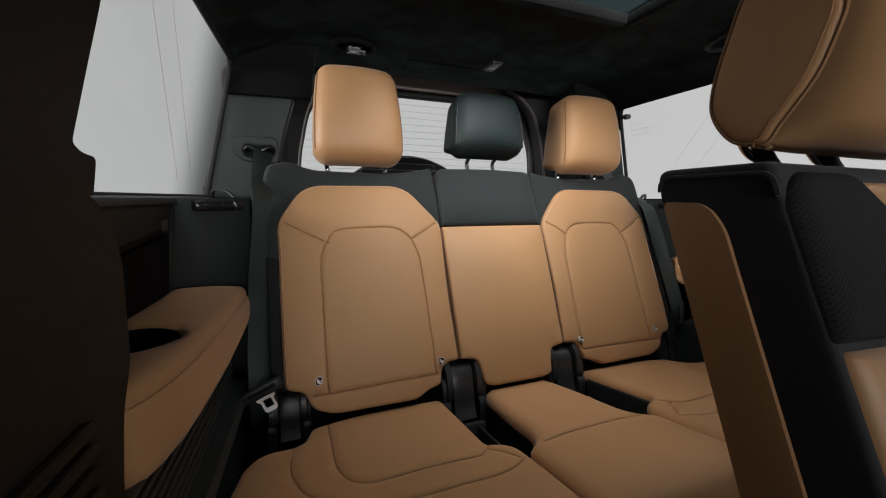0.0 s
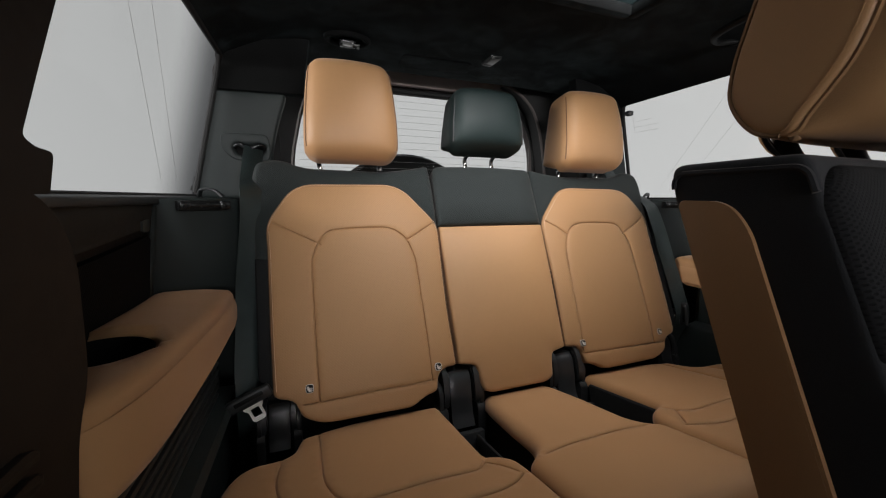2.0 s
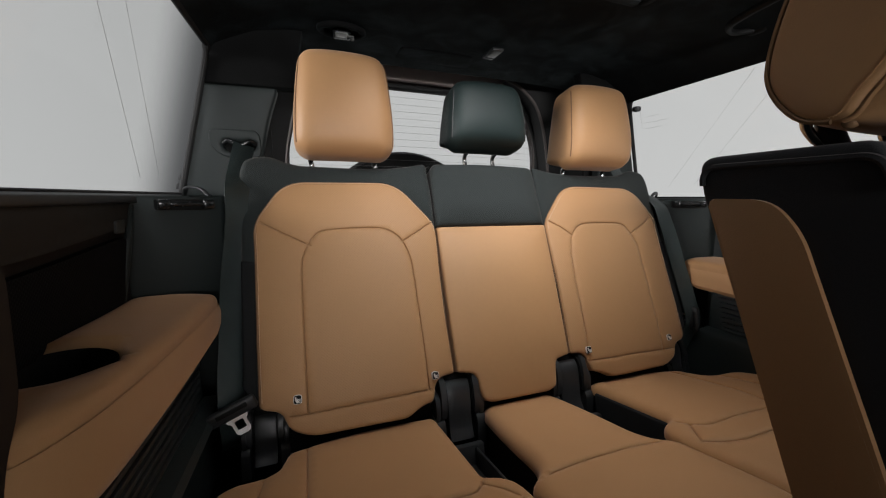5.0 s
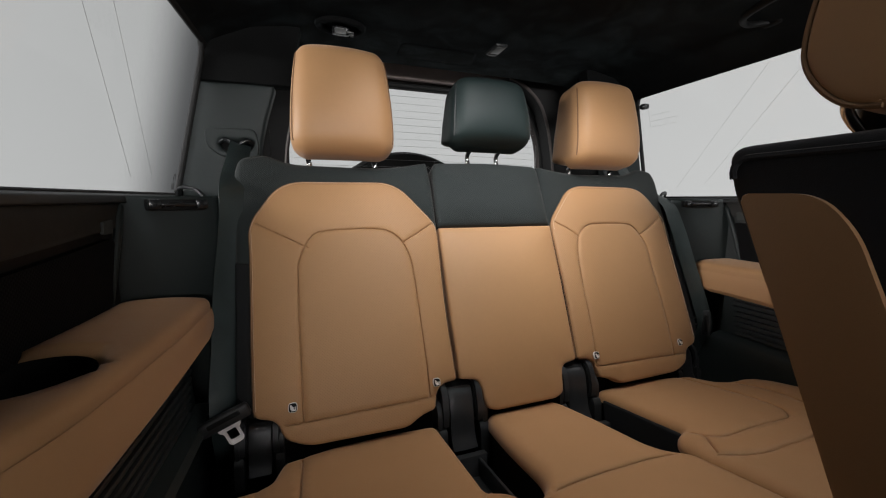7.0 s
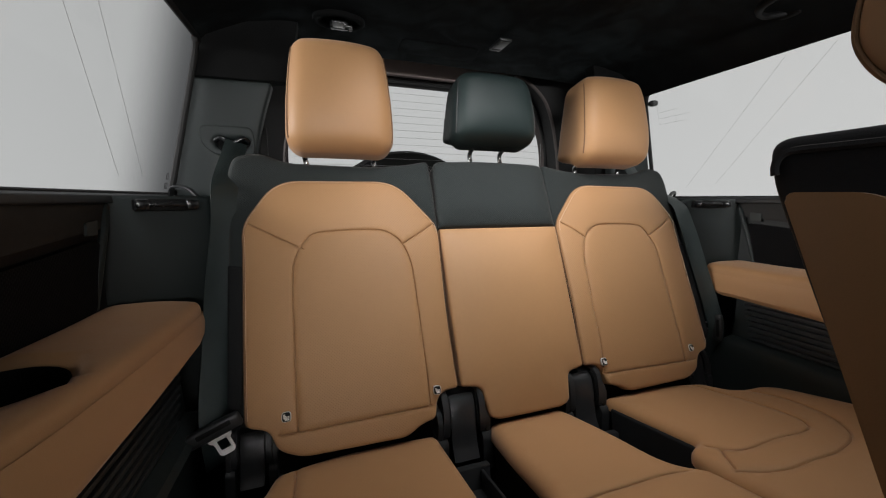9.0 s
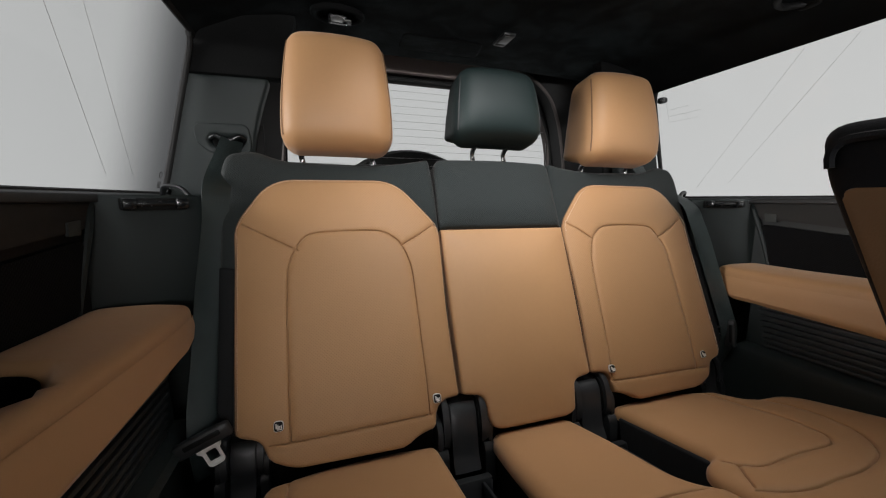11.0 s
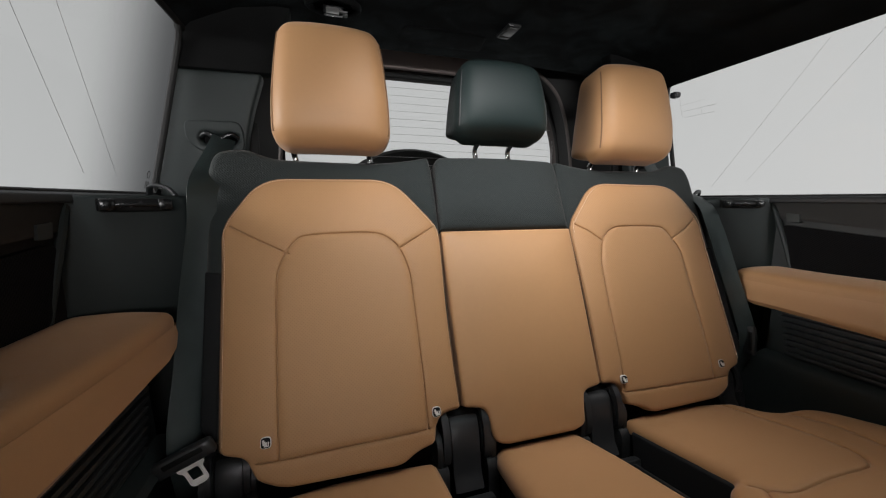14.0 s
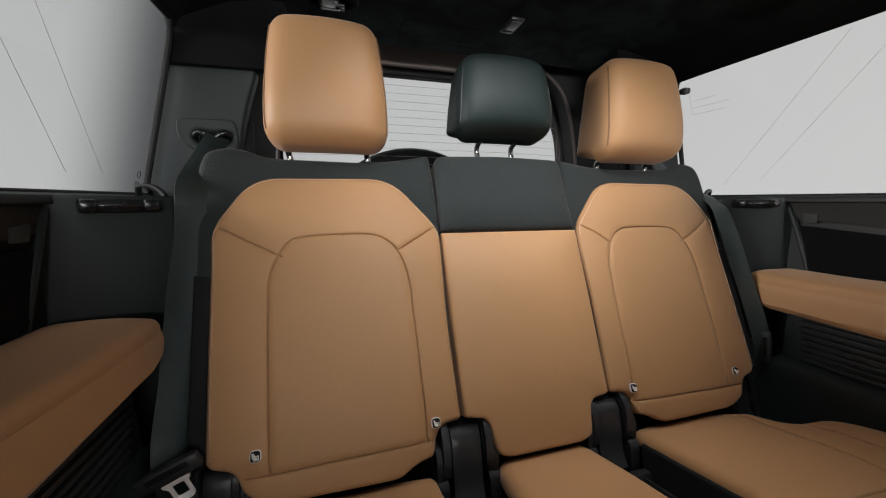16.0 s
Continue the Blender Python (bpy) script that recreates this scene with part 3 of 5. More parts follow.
# spare wheel outside the gate
spare = thing("spare_wheel", "black spare wheel hung behind the rear window", "wheel")
bm = bmesh.new()
prof_t = [(0.22, -0.10), (0.34, -0.12), (0.39, -0.10), (0.405, -0.05), (0.405, 0.05), (0.39, 0.10), (0.34, 0.12), (0.22, 0.10)]
rows = []
for k in range(64):
    a = 2 * math.pi * k / 64
    rows.append([bm.verts.new((r * math.cos(a), d, r * math.sin(a))) for r, d in prof_t])
for k in range(64):
    for i in range(len(prof_t)):
        j = (i + 1) % len(prof_t)
        bm.faces.new((rows[k][i], rows[k][j], rows[(k + 1) % 64][j], rows[(k + 1) % 64][i]))
part("tyre", bm, rubber, spare)
bm = bmesh.new()
bmesh.ops.create_cone(bm, cap_ends=True, segments=48, radius1=0.225, radius2=0.21, depth=0.12, matrix=pose(0, 0, 0, 90))
part("rim", bm, gloss_black, spare)
bm = bmesh.new()
box(bm, (-0.10, -0.19, -0.10), (0.10, -0.05, 0.10), 0.01)
part("carrier", bm, black_plastic, spare, "black wheel carrier fixed to the tailgate")
spare.matrix_world = pose(-0.06, 1.97, 0.655)

# ---- side trim, one side at a time ----


def side_trim(s, tag):
    to = lambda p, q, d: (CX + s * d, p, q)
    # lower wall: ledge, upright field, recess behind the seat
    bm = bmesh.new()
    sec = [(0.30, 0.640), (0.440, 0.646), (0.458, 0.650), (0.468, 0.660), (0.474, 0.688), (0.60, 0.694), (0.60, 0.775), (0.30, 0.775)]
    tip = 1.046 if s < 0 else 1.008
    inset = 0.036 if s < 0 else 0.0
    sec = [(z, x - inset * min(1.0, max(0.0, (z - 0.43) / 0.03)) if x < 0.77 else x) for z, x in sec]
    y0, y1 = -0.2, tip + 0.022
    for a, b in ((y0, y1),):
        lo = [bm.verts.new((CX + s * x, a, z)) for z, x in sec]
        hi = [bm.verts.new((CX + s * x, b + (0.03 if z < 0.46 else 0.0), z)) for z, x in sec]
        n = len(sec)
        for i in range(n):
            j = (i + 1) % n
            bm.faces.new((lo[i], lo[j], hi[j], hi[i]))
        bm.faces.new(lo[::-1])
        bm.faces.new(hi)
    bmesh.ops.bevel(bm, geom=[e for e in bm.edges if abs(e.calc_face_angle(0)) > 0.3], offset=0.005, segments=2, affect="EDGES")
    lower = tagged(part("wall_lower_" + tag, bm, trim_plastic), "dark green-grey moulded lower side wall with a ribbed vent", "side trim", kind="structure")
    for k in range(8):
        z = 0.482 + 0.0142 * k
        bm = bmesh.new()
        pts = [(0.25, z - 0.0042), (tip - 0.006 - 0.0036 * (6 - k), z - 0.0042), (tip - 0.0036 * (6 - k), z + 0.001), (tip - 0.006 - 0.0036 * (6 - k), z + 0.0042), (0.25, z + 0.0042)]
        prism(bm, pts, 0.698 - inset, 0.679 - inset, to, 0.0028, 2)
        part("rib", bm, rib_lit_wall_plastic, lower)
    # pocket wall above the armrest
    bm = bmesh.new()
    prism(bm, [(-0.3, 0.60), (1.10, 0.60), (1.10, 0.858), (-0.3, 0.858)], 0.748, 0.775, to, 0.0)
    # one panel material in two tones: browner left, paler right, as light falls
    upper = tagged(part("wall_upper_" + tag, bm, bounce_brown_plastic if s < 0 else rib_lit_wall_plastic), "dark moulded side wall panel above the armrest", "side trim", kind="structure")
    bm = bmesh.new()
    prism(bm, fillet([(0.60, 0.672), (1.030, 0.672), (1.062, 0.790), (0.86, 0.772), (0.60, 0.755)], [0.02, 0.03, 0.02, 0.2, 0.02]), 0.750, 0.736, to, 0.005)
    part("map_pocket", bm, pocket_net, upper, "black mesh map pocket")
    bm = bmesh.new()
    prism(bm, fillet([(0.60, 0.775), (0.86, 0.788), (1.072, 0.806), (1.092, 0.850), (0.60, 0.850)], 0.012), 0.750, 0.737, to, 0.004)
    part("insert_panel", bm, grey_plastic, upper)
    bm = bmesh.new()
    prism(bm, fillet([(1.020, 0.797), (1.046, 0.797), (1.050, 0.819), (1.022, 0.817)], 0.002), 0.738, 0.7335, to, 0.001)
    part("pull_tab", bm, tab_cloth, upper, "small grey fabric tab")
    # edge moulding between pocket wall and angled panel
    bm = bmesh.new()
    tube(bm, smooth_path([(CX + s * 0.742, 1.108, 0.858), (CX + s * 0.738, 1.082, 0.835), (CX + s * 0.736, 1.066, 0.80), (CX + s * 0.738, 1.045, 0.74), (CX + s * 0.742, 1.028, 0.68)]), 0.006, 8)
    part("edge_moulding", bm, trim_plastic, upper)
    # window sill
    bm = bmesh.new()
    prism(bm, fillet([(0.728, 0.845), (0.785, 0.845), (0.785, 0.860), (0.742, 0.862), (0.730, 0.858)], 0.003, 3), -1.6, 1.375, lambda p, q, d: (CX + s * p, d, q))
    tagged(part("window_sill_" + tag, bm, black_plastic), "narrow black sill under the side window", "sill", kind="structure")
    # angled panel that carries the handle
    a, b = Vector((0.770, 1.062)), Vector((0.610, 1.160))
    bm = bmesh.new()
    pts = [(a.x, a.y), (b.x, b.y), (b.x + 0.005, b.y + 0.02), (0.60, 1.40), (0.775, 1.40)]
    pts = fillet(pts, [0, 0.015, 0.01, 0, 0], 4)
    prism(bm, pts, 0.640, 0.857, lambda p, q, d: (CX + s * p, q, d), 0.006)
    tagged(part("wall_angled_" + tag, bm, trim_plastic), "smooth dark green-grey angled side panel carrying a pull handle", "side trim", kind="structure")
    bm = bmesh.new()
    prism(bm, [(a.x, a.y + 0.03), (b.x + 0.01, b.y + 0.01), (0.61, 1.40), (0.775, 1.40)], 0.0, 0.640, lambda p, q, d: (CX + s * p, q, d), 0.0)
    tagged(part("wall_foot_" + tag, bm, trim_plastic), "dark green-grey side panel low beside the rear seat", "side trim", kind="structure")
    # D-pillar trim with the belt guide
    PIL = Matrix(((-s, 0, 0, CX), (0, 0, -1, 1.392), (0, 1, 0, 0), (0, 0, 0, 1)))
    # local x runs inwards from the middle plane of that side
    ol = fillet([(-0.758, 0.855), (-0.575, 0.855), (-0.549, 1.03), (-0.512, 1.145), (-0.692, 1.140), (-0.717, 1.03)], [0.01, 0.02, 0.1, 0.02, 0.01, 0.3])
    guide = fillet([(-0.655, 0.992), (-0.640, 1.006), (-0.612, 0.996), (-0.584, 1.006), (-0.568, 0.994), (-0.580, 0.974), (-0.612, 0.966), (-0.644, 0.974)], 0.010)
    pil = tagged(place(part("pillar_rear_" + tag, pad("pillar", ol, trim_plastic, holes=[guide], grid=0.02, edge=0.008, depth=0.03)), PIL), "dark green-grey rear pillar trim with a seat-belt slot", "pillar trim", kind="structure")
    esc = fillet([(-0.682, 1.028), (-0.566, 1.030), (-0.560, 0.985), (-0.565, 0.958), (-0.650, 0.958), (-0.680, 0.985)], 0.018)
    part("escutcheon", pad("escutcheon", esc, trim_plastic, holes=[guide], grid=0.012, edge=0.003, depth=0.006, level=0.004), None, pil)
    bm = bmesh.new()
    tube(bm, smooth_path([(-0.650, 0.994, -0.004), (-0.636, 1.000, 0.003), (-0.612, 0.988, 0.006), (-0.588, 1.000, 0.003), (-0.574, 0.994, -0.004)]), 0.0065, 10)
    part("guide_bar", bm, gloss_black, pil)
    # near-black plate, painted in for the dark inside of the belt slot
    bm = bmesh.new()
    box(bm, (-0.69, 0.94, -0.06), (-0.54, 1.04, -0.05), 0.002)
    part("slot_back", bm, tag_black, pil)
    # dark headliner return above the pillar
    bm = bmesh.new()
    pts = [(0.44, 1.330), (0.47, 1.14), (0.690, 1.137), (0.668, 1.235), (0.650, 1.330)]
    prism(bm, pts, 1.378, 1.42, lambda p, q, d: (CX + s * p, d, q), 0.006)
    tagged(part("ceiling_return_" + tag, bm, suede), "black suede return of the headliner above the pillar", "headliner", kind="structure")
    # small chrome-edged latch under the window corner
    bm = bmesh.new()
    tube(bm, smooth_path([(CX + s * 0.71, 1.27, 0.860), (CX + s * 0.70, 1.255, 0.876), (CX + s * 0.672, 1.245, 0.874), (CX + s * 0.655, 1.24, 0.858)]), 0.006, 8, 0.6)
    tagged(part("seat_latch", bm, black_plastic), "small glossy black latch loop on the side ledge", "latch")


for s, tag in ((-1, "left"), (1, "right")):
    side_trim(s, tag)


def armrest(s):
    arm = thing("side_armrest", "tan leather side armrest with a cup holder and sewn edge" if s < 0 else "tan leather side armrest with a sewn edge over a ribbed wall", "armrest", "side armrests")
    off = 0.0 if s < 0 else 0.020
    inner = [(0.617 + off, 1.096), (0.617 + off, 1.00), (0.620 + off, 0.85), (0.627 + off, 0.72), (0.638 + off, 0.662), (0.651 + off, 0.634), (0.668 + off, 0.616)]
    ol = fillet([(0.745, 0.610), (0.676 + off, 0.610), *inner[::-1][1:-1], (0.618 + off, 1.092), (0.680, 1.098), (0.745, 1.066)], [0.005, 0.006, 0.02, 0.1, 0.1, 0.1, 0.1, 0.014, 0.03, 0.02])
    cup = [(0.700 + 0.050 * math.cos(k * math.pi / 16), 0.785 + 0.062 * math.sin(k * math.pi / 16)) for k in range(32)]
    cup = [(min(x, 0.739), y) for x, y in cup]
    lift = lambda x, y, z: (x, y, z + 0.09 * (abs(x) - 0.62) + 0.028 * max(0.0, 0.95 - y))
    me = pad("top_pad", mirrored(ol, s), tan_leather, holes=[mirrored(cup, s)] if s < 0 else [], grid=0.012, edge=0.013, depth=0.030, crown=0.004, crown_at=0.05, bend=lift)
    place(part("top_pad", me, None, arm), pose(CX, 0, 0.670))
    # lower face, sewn on under the edge
    bm = bmesh.new()
    cols = []
    line = [(0.742, 1.060), (0.690, 1.094), (0.630 + off, 1.097), (0.618 + off, 1.090), (0.616 + off, 1.070)] + [(x - 0.0012, y) for x, y in inner[1:]]
    fine = [(q[0], q[1]) for q in smooth_path([(x, y, 0) for x, y in line], 8)]
    for x, y in fine:
        top = 0.650 + 0.028 * max(0.0, 0.95 - y)
        col = []
        for j in range(10):
            t = j / 9
            z = top - ((0.036 if s < 0 else 0.046) + 0.012 * min(1.0, max(0.0, (1.09 - y) / 0.05)) + 0.030 * min(1.0, max(0.0, (1.0 - y) / 0.37)) ** 1.3) * t - 0.004 * math.sin(t * math.pi)
            out = (0.003 if s < 0 else 0.0024) * math.sin(min(1, t * 4) * math.pi / 2) + (0.004 + (0.006 * min(1.0, max(0.0, (1.05 - y) / 0.2)) if s < 0 else 0.0)) * t - 0.010 * max(0.0, t - 0.8) / 0.2
            col.append(bm.verts.new((CX + s * (x - out), y - (0.030 if s < 0 else 0.006) * t * min(1.0, max(0.0, (y - 1.02) / 0.06)), z)))
        cols.append(col)
    for a, b in zip(cols, cols[1:]):
        for j in range(9):
            bm.faces.new((a[j], b[j], b[j + 1], a[j + 1]))
    low = [bm.verts.new((CX + s * 0.745, c[-1].co.y, c[-1].co.z)) for c in cols]
    for i in range(len(cols) - 1):
        bm.faces.new((cols[i][-1], cols[i + 1][-1], low[i + 1], low[i]))
    bm.faces.new([v for v in cols[-1]] + [low[-1]])
    part("side_pad", bm, tan_leather, arm)
    if s > 0:
        return arm
    bm = bmesh.new()
    n = 32
    cup = [(0.698 + (x - 0.698) * 0.965, 0.785 + (y - 0.785) * 0.965) for x, y in cup]
    top = [bm.verts.new((CX + s * x, y, 0.662 + 0.09 * (x - 0.62) + 0.028 * (0.95 - y))) for x, y in cup]
    bot = [bm.verts.new((CX + s * x, y, 0.600)) for x, y in cup]
    for k in range(n):
        bm.faces.new((top[k], top[(k + 1) % n], bot[(k + 1) % n], bot[k]))
    bm.faces.new(bot)
    part("cup_holder", bm, tag_black, arm, "deep black cup holder")
    return arm


for s in (-1, 1):
    armrest(s)

# pull handles on the angled panels
for s in (-1, 1):
    h = thing("pull_handle", "slim black pull handle on the angled side panel", "handle", "pull handles")
    bm = bmesh.new()
    box(bm, (-0.048, -0.012, -0.013), (0.048, 0.003, 0.013), 0.004)
    part("recess", bm, tag_black, h)
    bm = bmesh.new()
    box(bm, (-0.030, -0.022, -0.004), (0.030, -0.012, 0.006), 0.003)
    for k in (-1, 1):
        box(bm, (k * 0.037 - 0.010, -0.026, -0.010), (k * 0.037 + 0.010, -0.008, 0.012), 0.004)
    part("grip", bm, gloss_black, h)
    h.matrix_world = pose(CX + s * 0.668, 1.118, 0.842, 0, 0, s * -31.5) @ Matrix.Diagonal((0.95, 1, 0.8, 1))

# front quarter pillar on the side the camera passes
to_l = lambda p, q, d: (CX - d, p, q)
bm = bmesh.new()
pts = fillet([(-0.35, 0.860), (0.716, 0.860), (0.730, 0.900), (0.705, 0.9025), (0.691, 0.910), (0.727, 0.979), (0.781, 1.080), (0.83, 1.20), (-0.35, 1.20)], [0, 0.004, 0.008, 0.006, 0.006, 0.03, 0.03, 0, 0], 5)
prism(bm, pts, 0.690, 0.76, to_l, 0.0)
tagged(part("pillar_front", bm, bounce_brown_plastic), "broad pillar trim beside the side window, dark brown with tan bounce light in its colour", "pillar trim", kind="structure")
bm = bmesh.new()
pts = fillet([(-0.35, 0.866), (0.624, 0.866), (0.662, 0.815), (0.655, 0.70), (0.632, 0.662), (0.614, 0.585), (0.60, 0.30), (-0.35, 0.30)], [0, 0.03, 0.05, 0.06, 0.05, 0.05, 0, 0], 6)
prism(bm, pts, 0.650, 0.76, to_l, 0.008, 3)
low = tagged(part("pillar_front_lower", bm, bounce_brown_plastic), "moulded panel with louvre slots under the pillar, dark brown with tan bounce light in its colour", "pillar trim", kind="structure")
for k in range(6):
    z = 0.683 - 0.0185 * k
    bm = bmesh.new()
    prism(bm, fillet([(0.30, z - 0.009), (0.578, z - 0.009), (0.580, z), (0.570, z + 0.004), (0.30, z + 0.004)], 0.003, 3), 0.651, 0.6435, to_l, 0.003)
    part("louvre", bm, bounce_brown_plastic, low)

# ---- rear seats ----


def headrest(seat, x, width, height, thick, mat, y_front, z_mid, tilt, post_gap, post_base):
    """A sewn headrest on two chrome posts."""
    def shape(px, py, pz):
        u, v = px / (width / 2), pz / (height / 2)
        taper = 1.02 - 0.080 * v - 0.045 * v * v - 0.05 * max(0.0, (-v - 0.65) / 0.35) ** 2
        front = 1 if py < 0 else 0.4
        py2 = py - 0.006 * front * (1 - u * u) * (1 - v * v)
        py2 += 0.010 * max(0.0, v) ** 3 if py < 0 else -py * (0.46 * v + 0.06)
        py2 += 0.022 * max(0.0, -v) ** 3 if py < 0 else 0
        py2 += 0.010 * u ** 4 * min(1.0, -py / 0.03) if py < 0 else 0
        pz2 = pz - 0.006 * u * u * (1 if v > 0 else 0.2)
        if py > 0:
            pz2 += 0.075 * max(0.0, -v - 0.3) ** 2 * py / (thick / 2)
        return (px * taper, py2, pz2)
    bm = soft_block(width, thick, height, 0.030, 26, shape)
    m = pose(CX + x, y_front + thick / 2, z_mid, tilt)
    hr = part("headrest", bm, mat, seat)
    place(hr, m)
    # piping along the side seams
    for sd in (-1, 1):
        bm = bmesh.new()
        path = []
        r, y0 = 0.030, -thick / 2 + 0.013
        px = width / 2 - r + math.sqrt(r * r - (r - 0.013) ** 2)
        for k in range(25):
            v = (1 - 0.8 * r / (height / 2)) * (-1 + 2 * k / 24)
            path.append(shape(sd * px, y0, v * height / 2))
        tube(bm, path, 0.0019, 6)
        part("seam_piping", bm, seam_thread if mat is tan_leather else black_plastic, hr)
    inv = m.inverted()
    for sd in (-1, 1):
        foot = Vector((CX + x + sd * post_gap / 2, post_base[0], post_base[1]))
        top = m @ Vector((sd * post_gap / 2, 0.0, -height / 2 + 0.012))
        bm = bmesh.new()
        mid = foot.lerp(top, 0.45) + Vector((-0.003, 0.012, 0.004))
        tube(bm, smooth_path([foot - Vector((0, 0.01, 0.03)), foot, mid, top, top + Vector((0, 0, 0.03))], 5), 0.0058, 12)
        part("post", bm, chrome, hr).matrix_local = inv
        bm = bmesh.new()
        bmesh.ops.create_cone(bm, cap_ends=True, segments=20, radius1=0.012, radius2=0.010, depth=0.006, matrix=Matrix.Translation(foot + Vector((0, -0.001, 0.0))))
        bmesh.ops.bevel(bm, geom=bm.edges[:], offset=0.002, segments=2, affect="EDGES")
        part("post_sleeve", bm, gloss_black, hr).matrix_local = inv
    return hr


def anchor_tag(seat, m, x, y):
    """A small child-seat tag: silver frame, black field, a plain seat mark of bars."""
    t = place(part("anchor_tag", pad("tag", fillet([(-0.0078, -0.0085), (0.0078, -0.0085), (0.0078, 0.0085), (-0.0078, 0.0085)], 0.0058, 5), tag_silver, grid=0.004, edge=0.001, depth=0.004), None, seat, "small silver-framed black child-seat tag"), m @ pose(x, y, 0.0115))
    part("field", pad("field", fillet([(-0.0068, -0.0075), (0.0068, -0.0075), (0.0066, 0.0073), (-0.0066, 0.0073)], 0.0045, 5), tag_black, grid=0.004, edge=0.0006, depth=0.002, level=0.0008), None, t)
    bm = bmesh.new()
    tube(bm, [(-0.0035, 0.0045, 0.0013), (-0.0028, -0.002, 0.0013), (0.0022, -0.0032, 0.0013)], 0.0016, 6)
    tube(bm, [(-0.0012, 0.0022, 0.0013), (-0.0004, -0.0006, 0.0013), (0.0022, 0.0002, 0.0013)], 0.0011, 6)
    tube(bm, [(0.0042, 0.0012, 0.0013), (0.0042, -0.0048, 0.0013), (-0.0022, -0.0048, 0.0013)], 0.0011, 6)
    part("mark", bm, tag_silver, t)


def hinge(seat, x, y, z, size=1.0, label="black folding hinge between the cushions"):
    """A recliner hinge: a curved strap cover between two rounded arms, round bosses outside them, stepped covers below."""
    bm = bmesh.new()
    box(bm, (-0.034, 0.010, -0.090), (0.034, 0.050, 0.062), 0.006)
    h = part("hinge", bm, black_cloth, seat, label)
    place(h, pose(x, y, z) @ Matrix.Diagonal((size, size, size, 1)))
    to_side = lambda p, q, d: (d, p, q)
    for sd in (-1, 1):
        arm = fillet([(0.040, 0.066), (0.004, 0.074), (-0.014, 0.054), (-0.024, 0.018), (-0.022, -0.012), (0.040, -0.012)], [0.01, 0.022, 0.03, 0.02, 0.006, 0.004], 6)
        bm = bmesh.new()
        prism(bm, arm, sd * 0.032, sd * 0.045, to_side, 0.0032, 3)
        part("arm", bm, satin_black, h)
        bm = bmesh.new()
        shim = fillet([(0.036, 0.060), (0.008, 0.066), (-0.006, 0.048), (-0.017, 0.014), (-0.015, -0.006), (0.036, -0.006)], [0.01, 0.02, 0.03, 0.02, 0.006, 0.004], 6)
        prism(bm, shim, sd * 0.0285, sd * 0.0315, to_side, 0.001, 2)
        part("shim", bm, tag_black, h)
        bm = bmesh.new()
        boss = fillet([(0.030, 0.036), (-0.006, 0.038), (-0.020, 0.022), (-0.022, -0.016), (0.030, -0.016)], [0.006, 0.016, 0.016, 0.004, 0.004], 6)
        prism(bm, boss, sd * 0.046, sd * 0.056, to_side, 0.0036, 3)
        part("boss", bm, satin_black, h)
        bm = bmesh.new()
        cover = fillet([(0.036, -0.014), (-0.022, -0.014), (-0.030, -0.024), (-0.036, -0.090), (0.036, -0.090)], [0.003, 0.003, 0.006, 0.003, 0.003], 4)
        prism(bm, cover, sd * 0.037, sd * 0.058, to_side, 0.002)
        part("side_cover", bm, black_plastic, h)
    # strap: a flat band, a little dished, that flows forwards at its foot
    bm = bmesh.new()
    line = smooth_path([(0, 0.034, 0.058), (0, 0.010, 0.0595), (0, -0.005, 0.046), (0, -0.014, 0.018), (0, -0.020, -0.012), (0, -0.026, -0.034), (0, -0.040, -0.055)], 6)
    prev = None
    for q in line:
        row = []
        for k in range(9):
            u = -1 + k / 4
            row.append((bm.verts.new((0.0265 * u, q.y + 0.0022 * u ** 4, q.z - 0.001 * u ** 4)), bm.verts.new((0.0265 * u, q.y + 0.008, q.z - 0.004))))
        if prev:
            for k in range(8):
                bm.faces.new((prev[k][0], prev[k + 1][0], row[k + 1][0], row[k][0]))
                bm.faces.new((prev[k][1], row[k][1], row[k + 1][1], prev[k + 1][1]))
            for k in (0, 8):
                bm.faces.new((prev[k][0], row[k][0], row[k][1], prev[k][1]))
        prev = row
    part("strap_cover", bm, satin_black, h, "satin black strap cover")


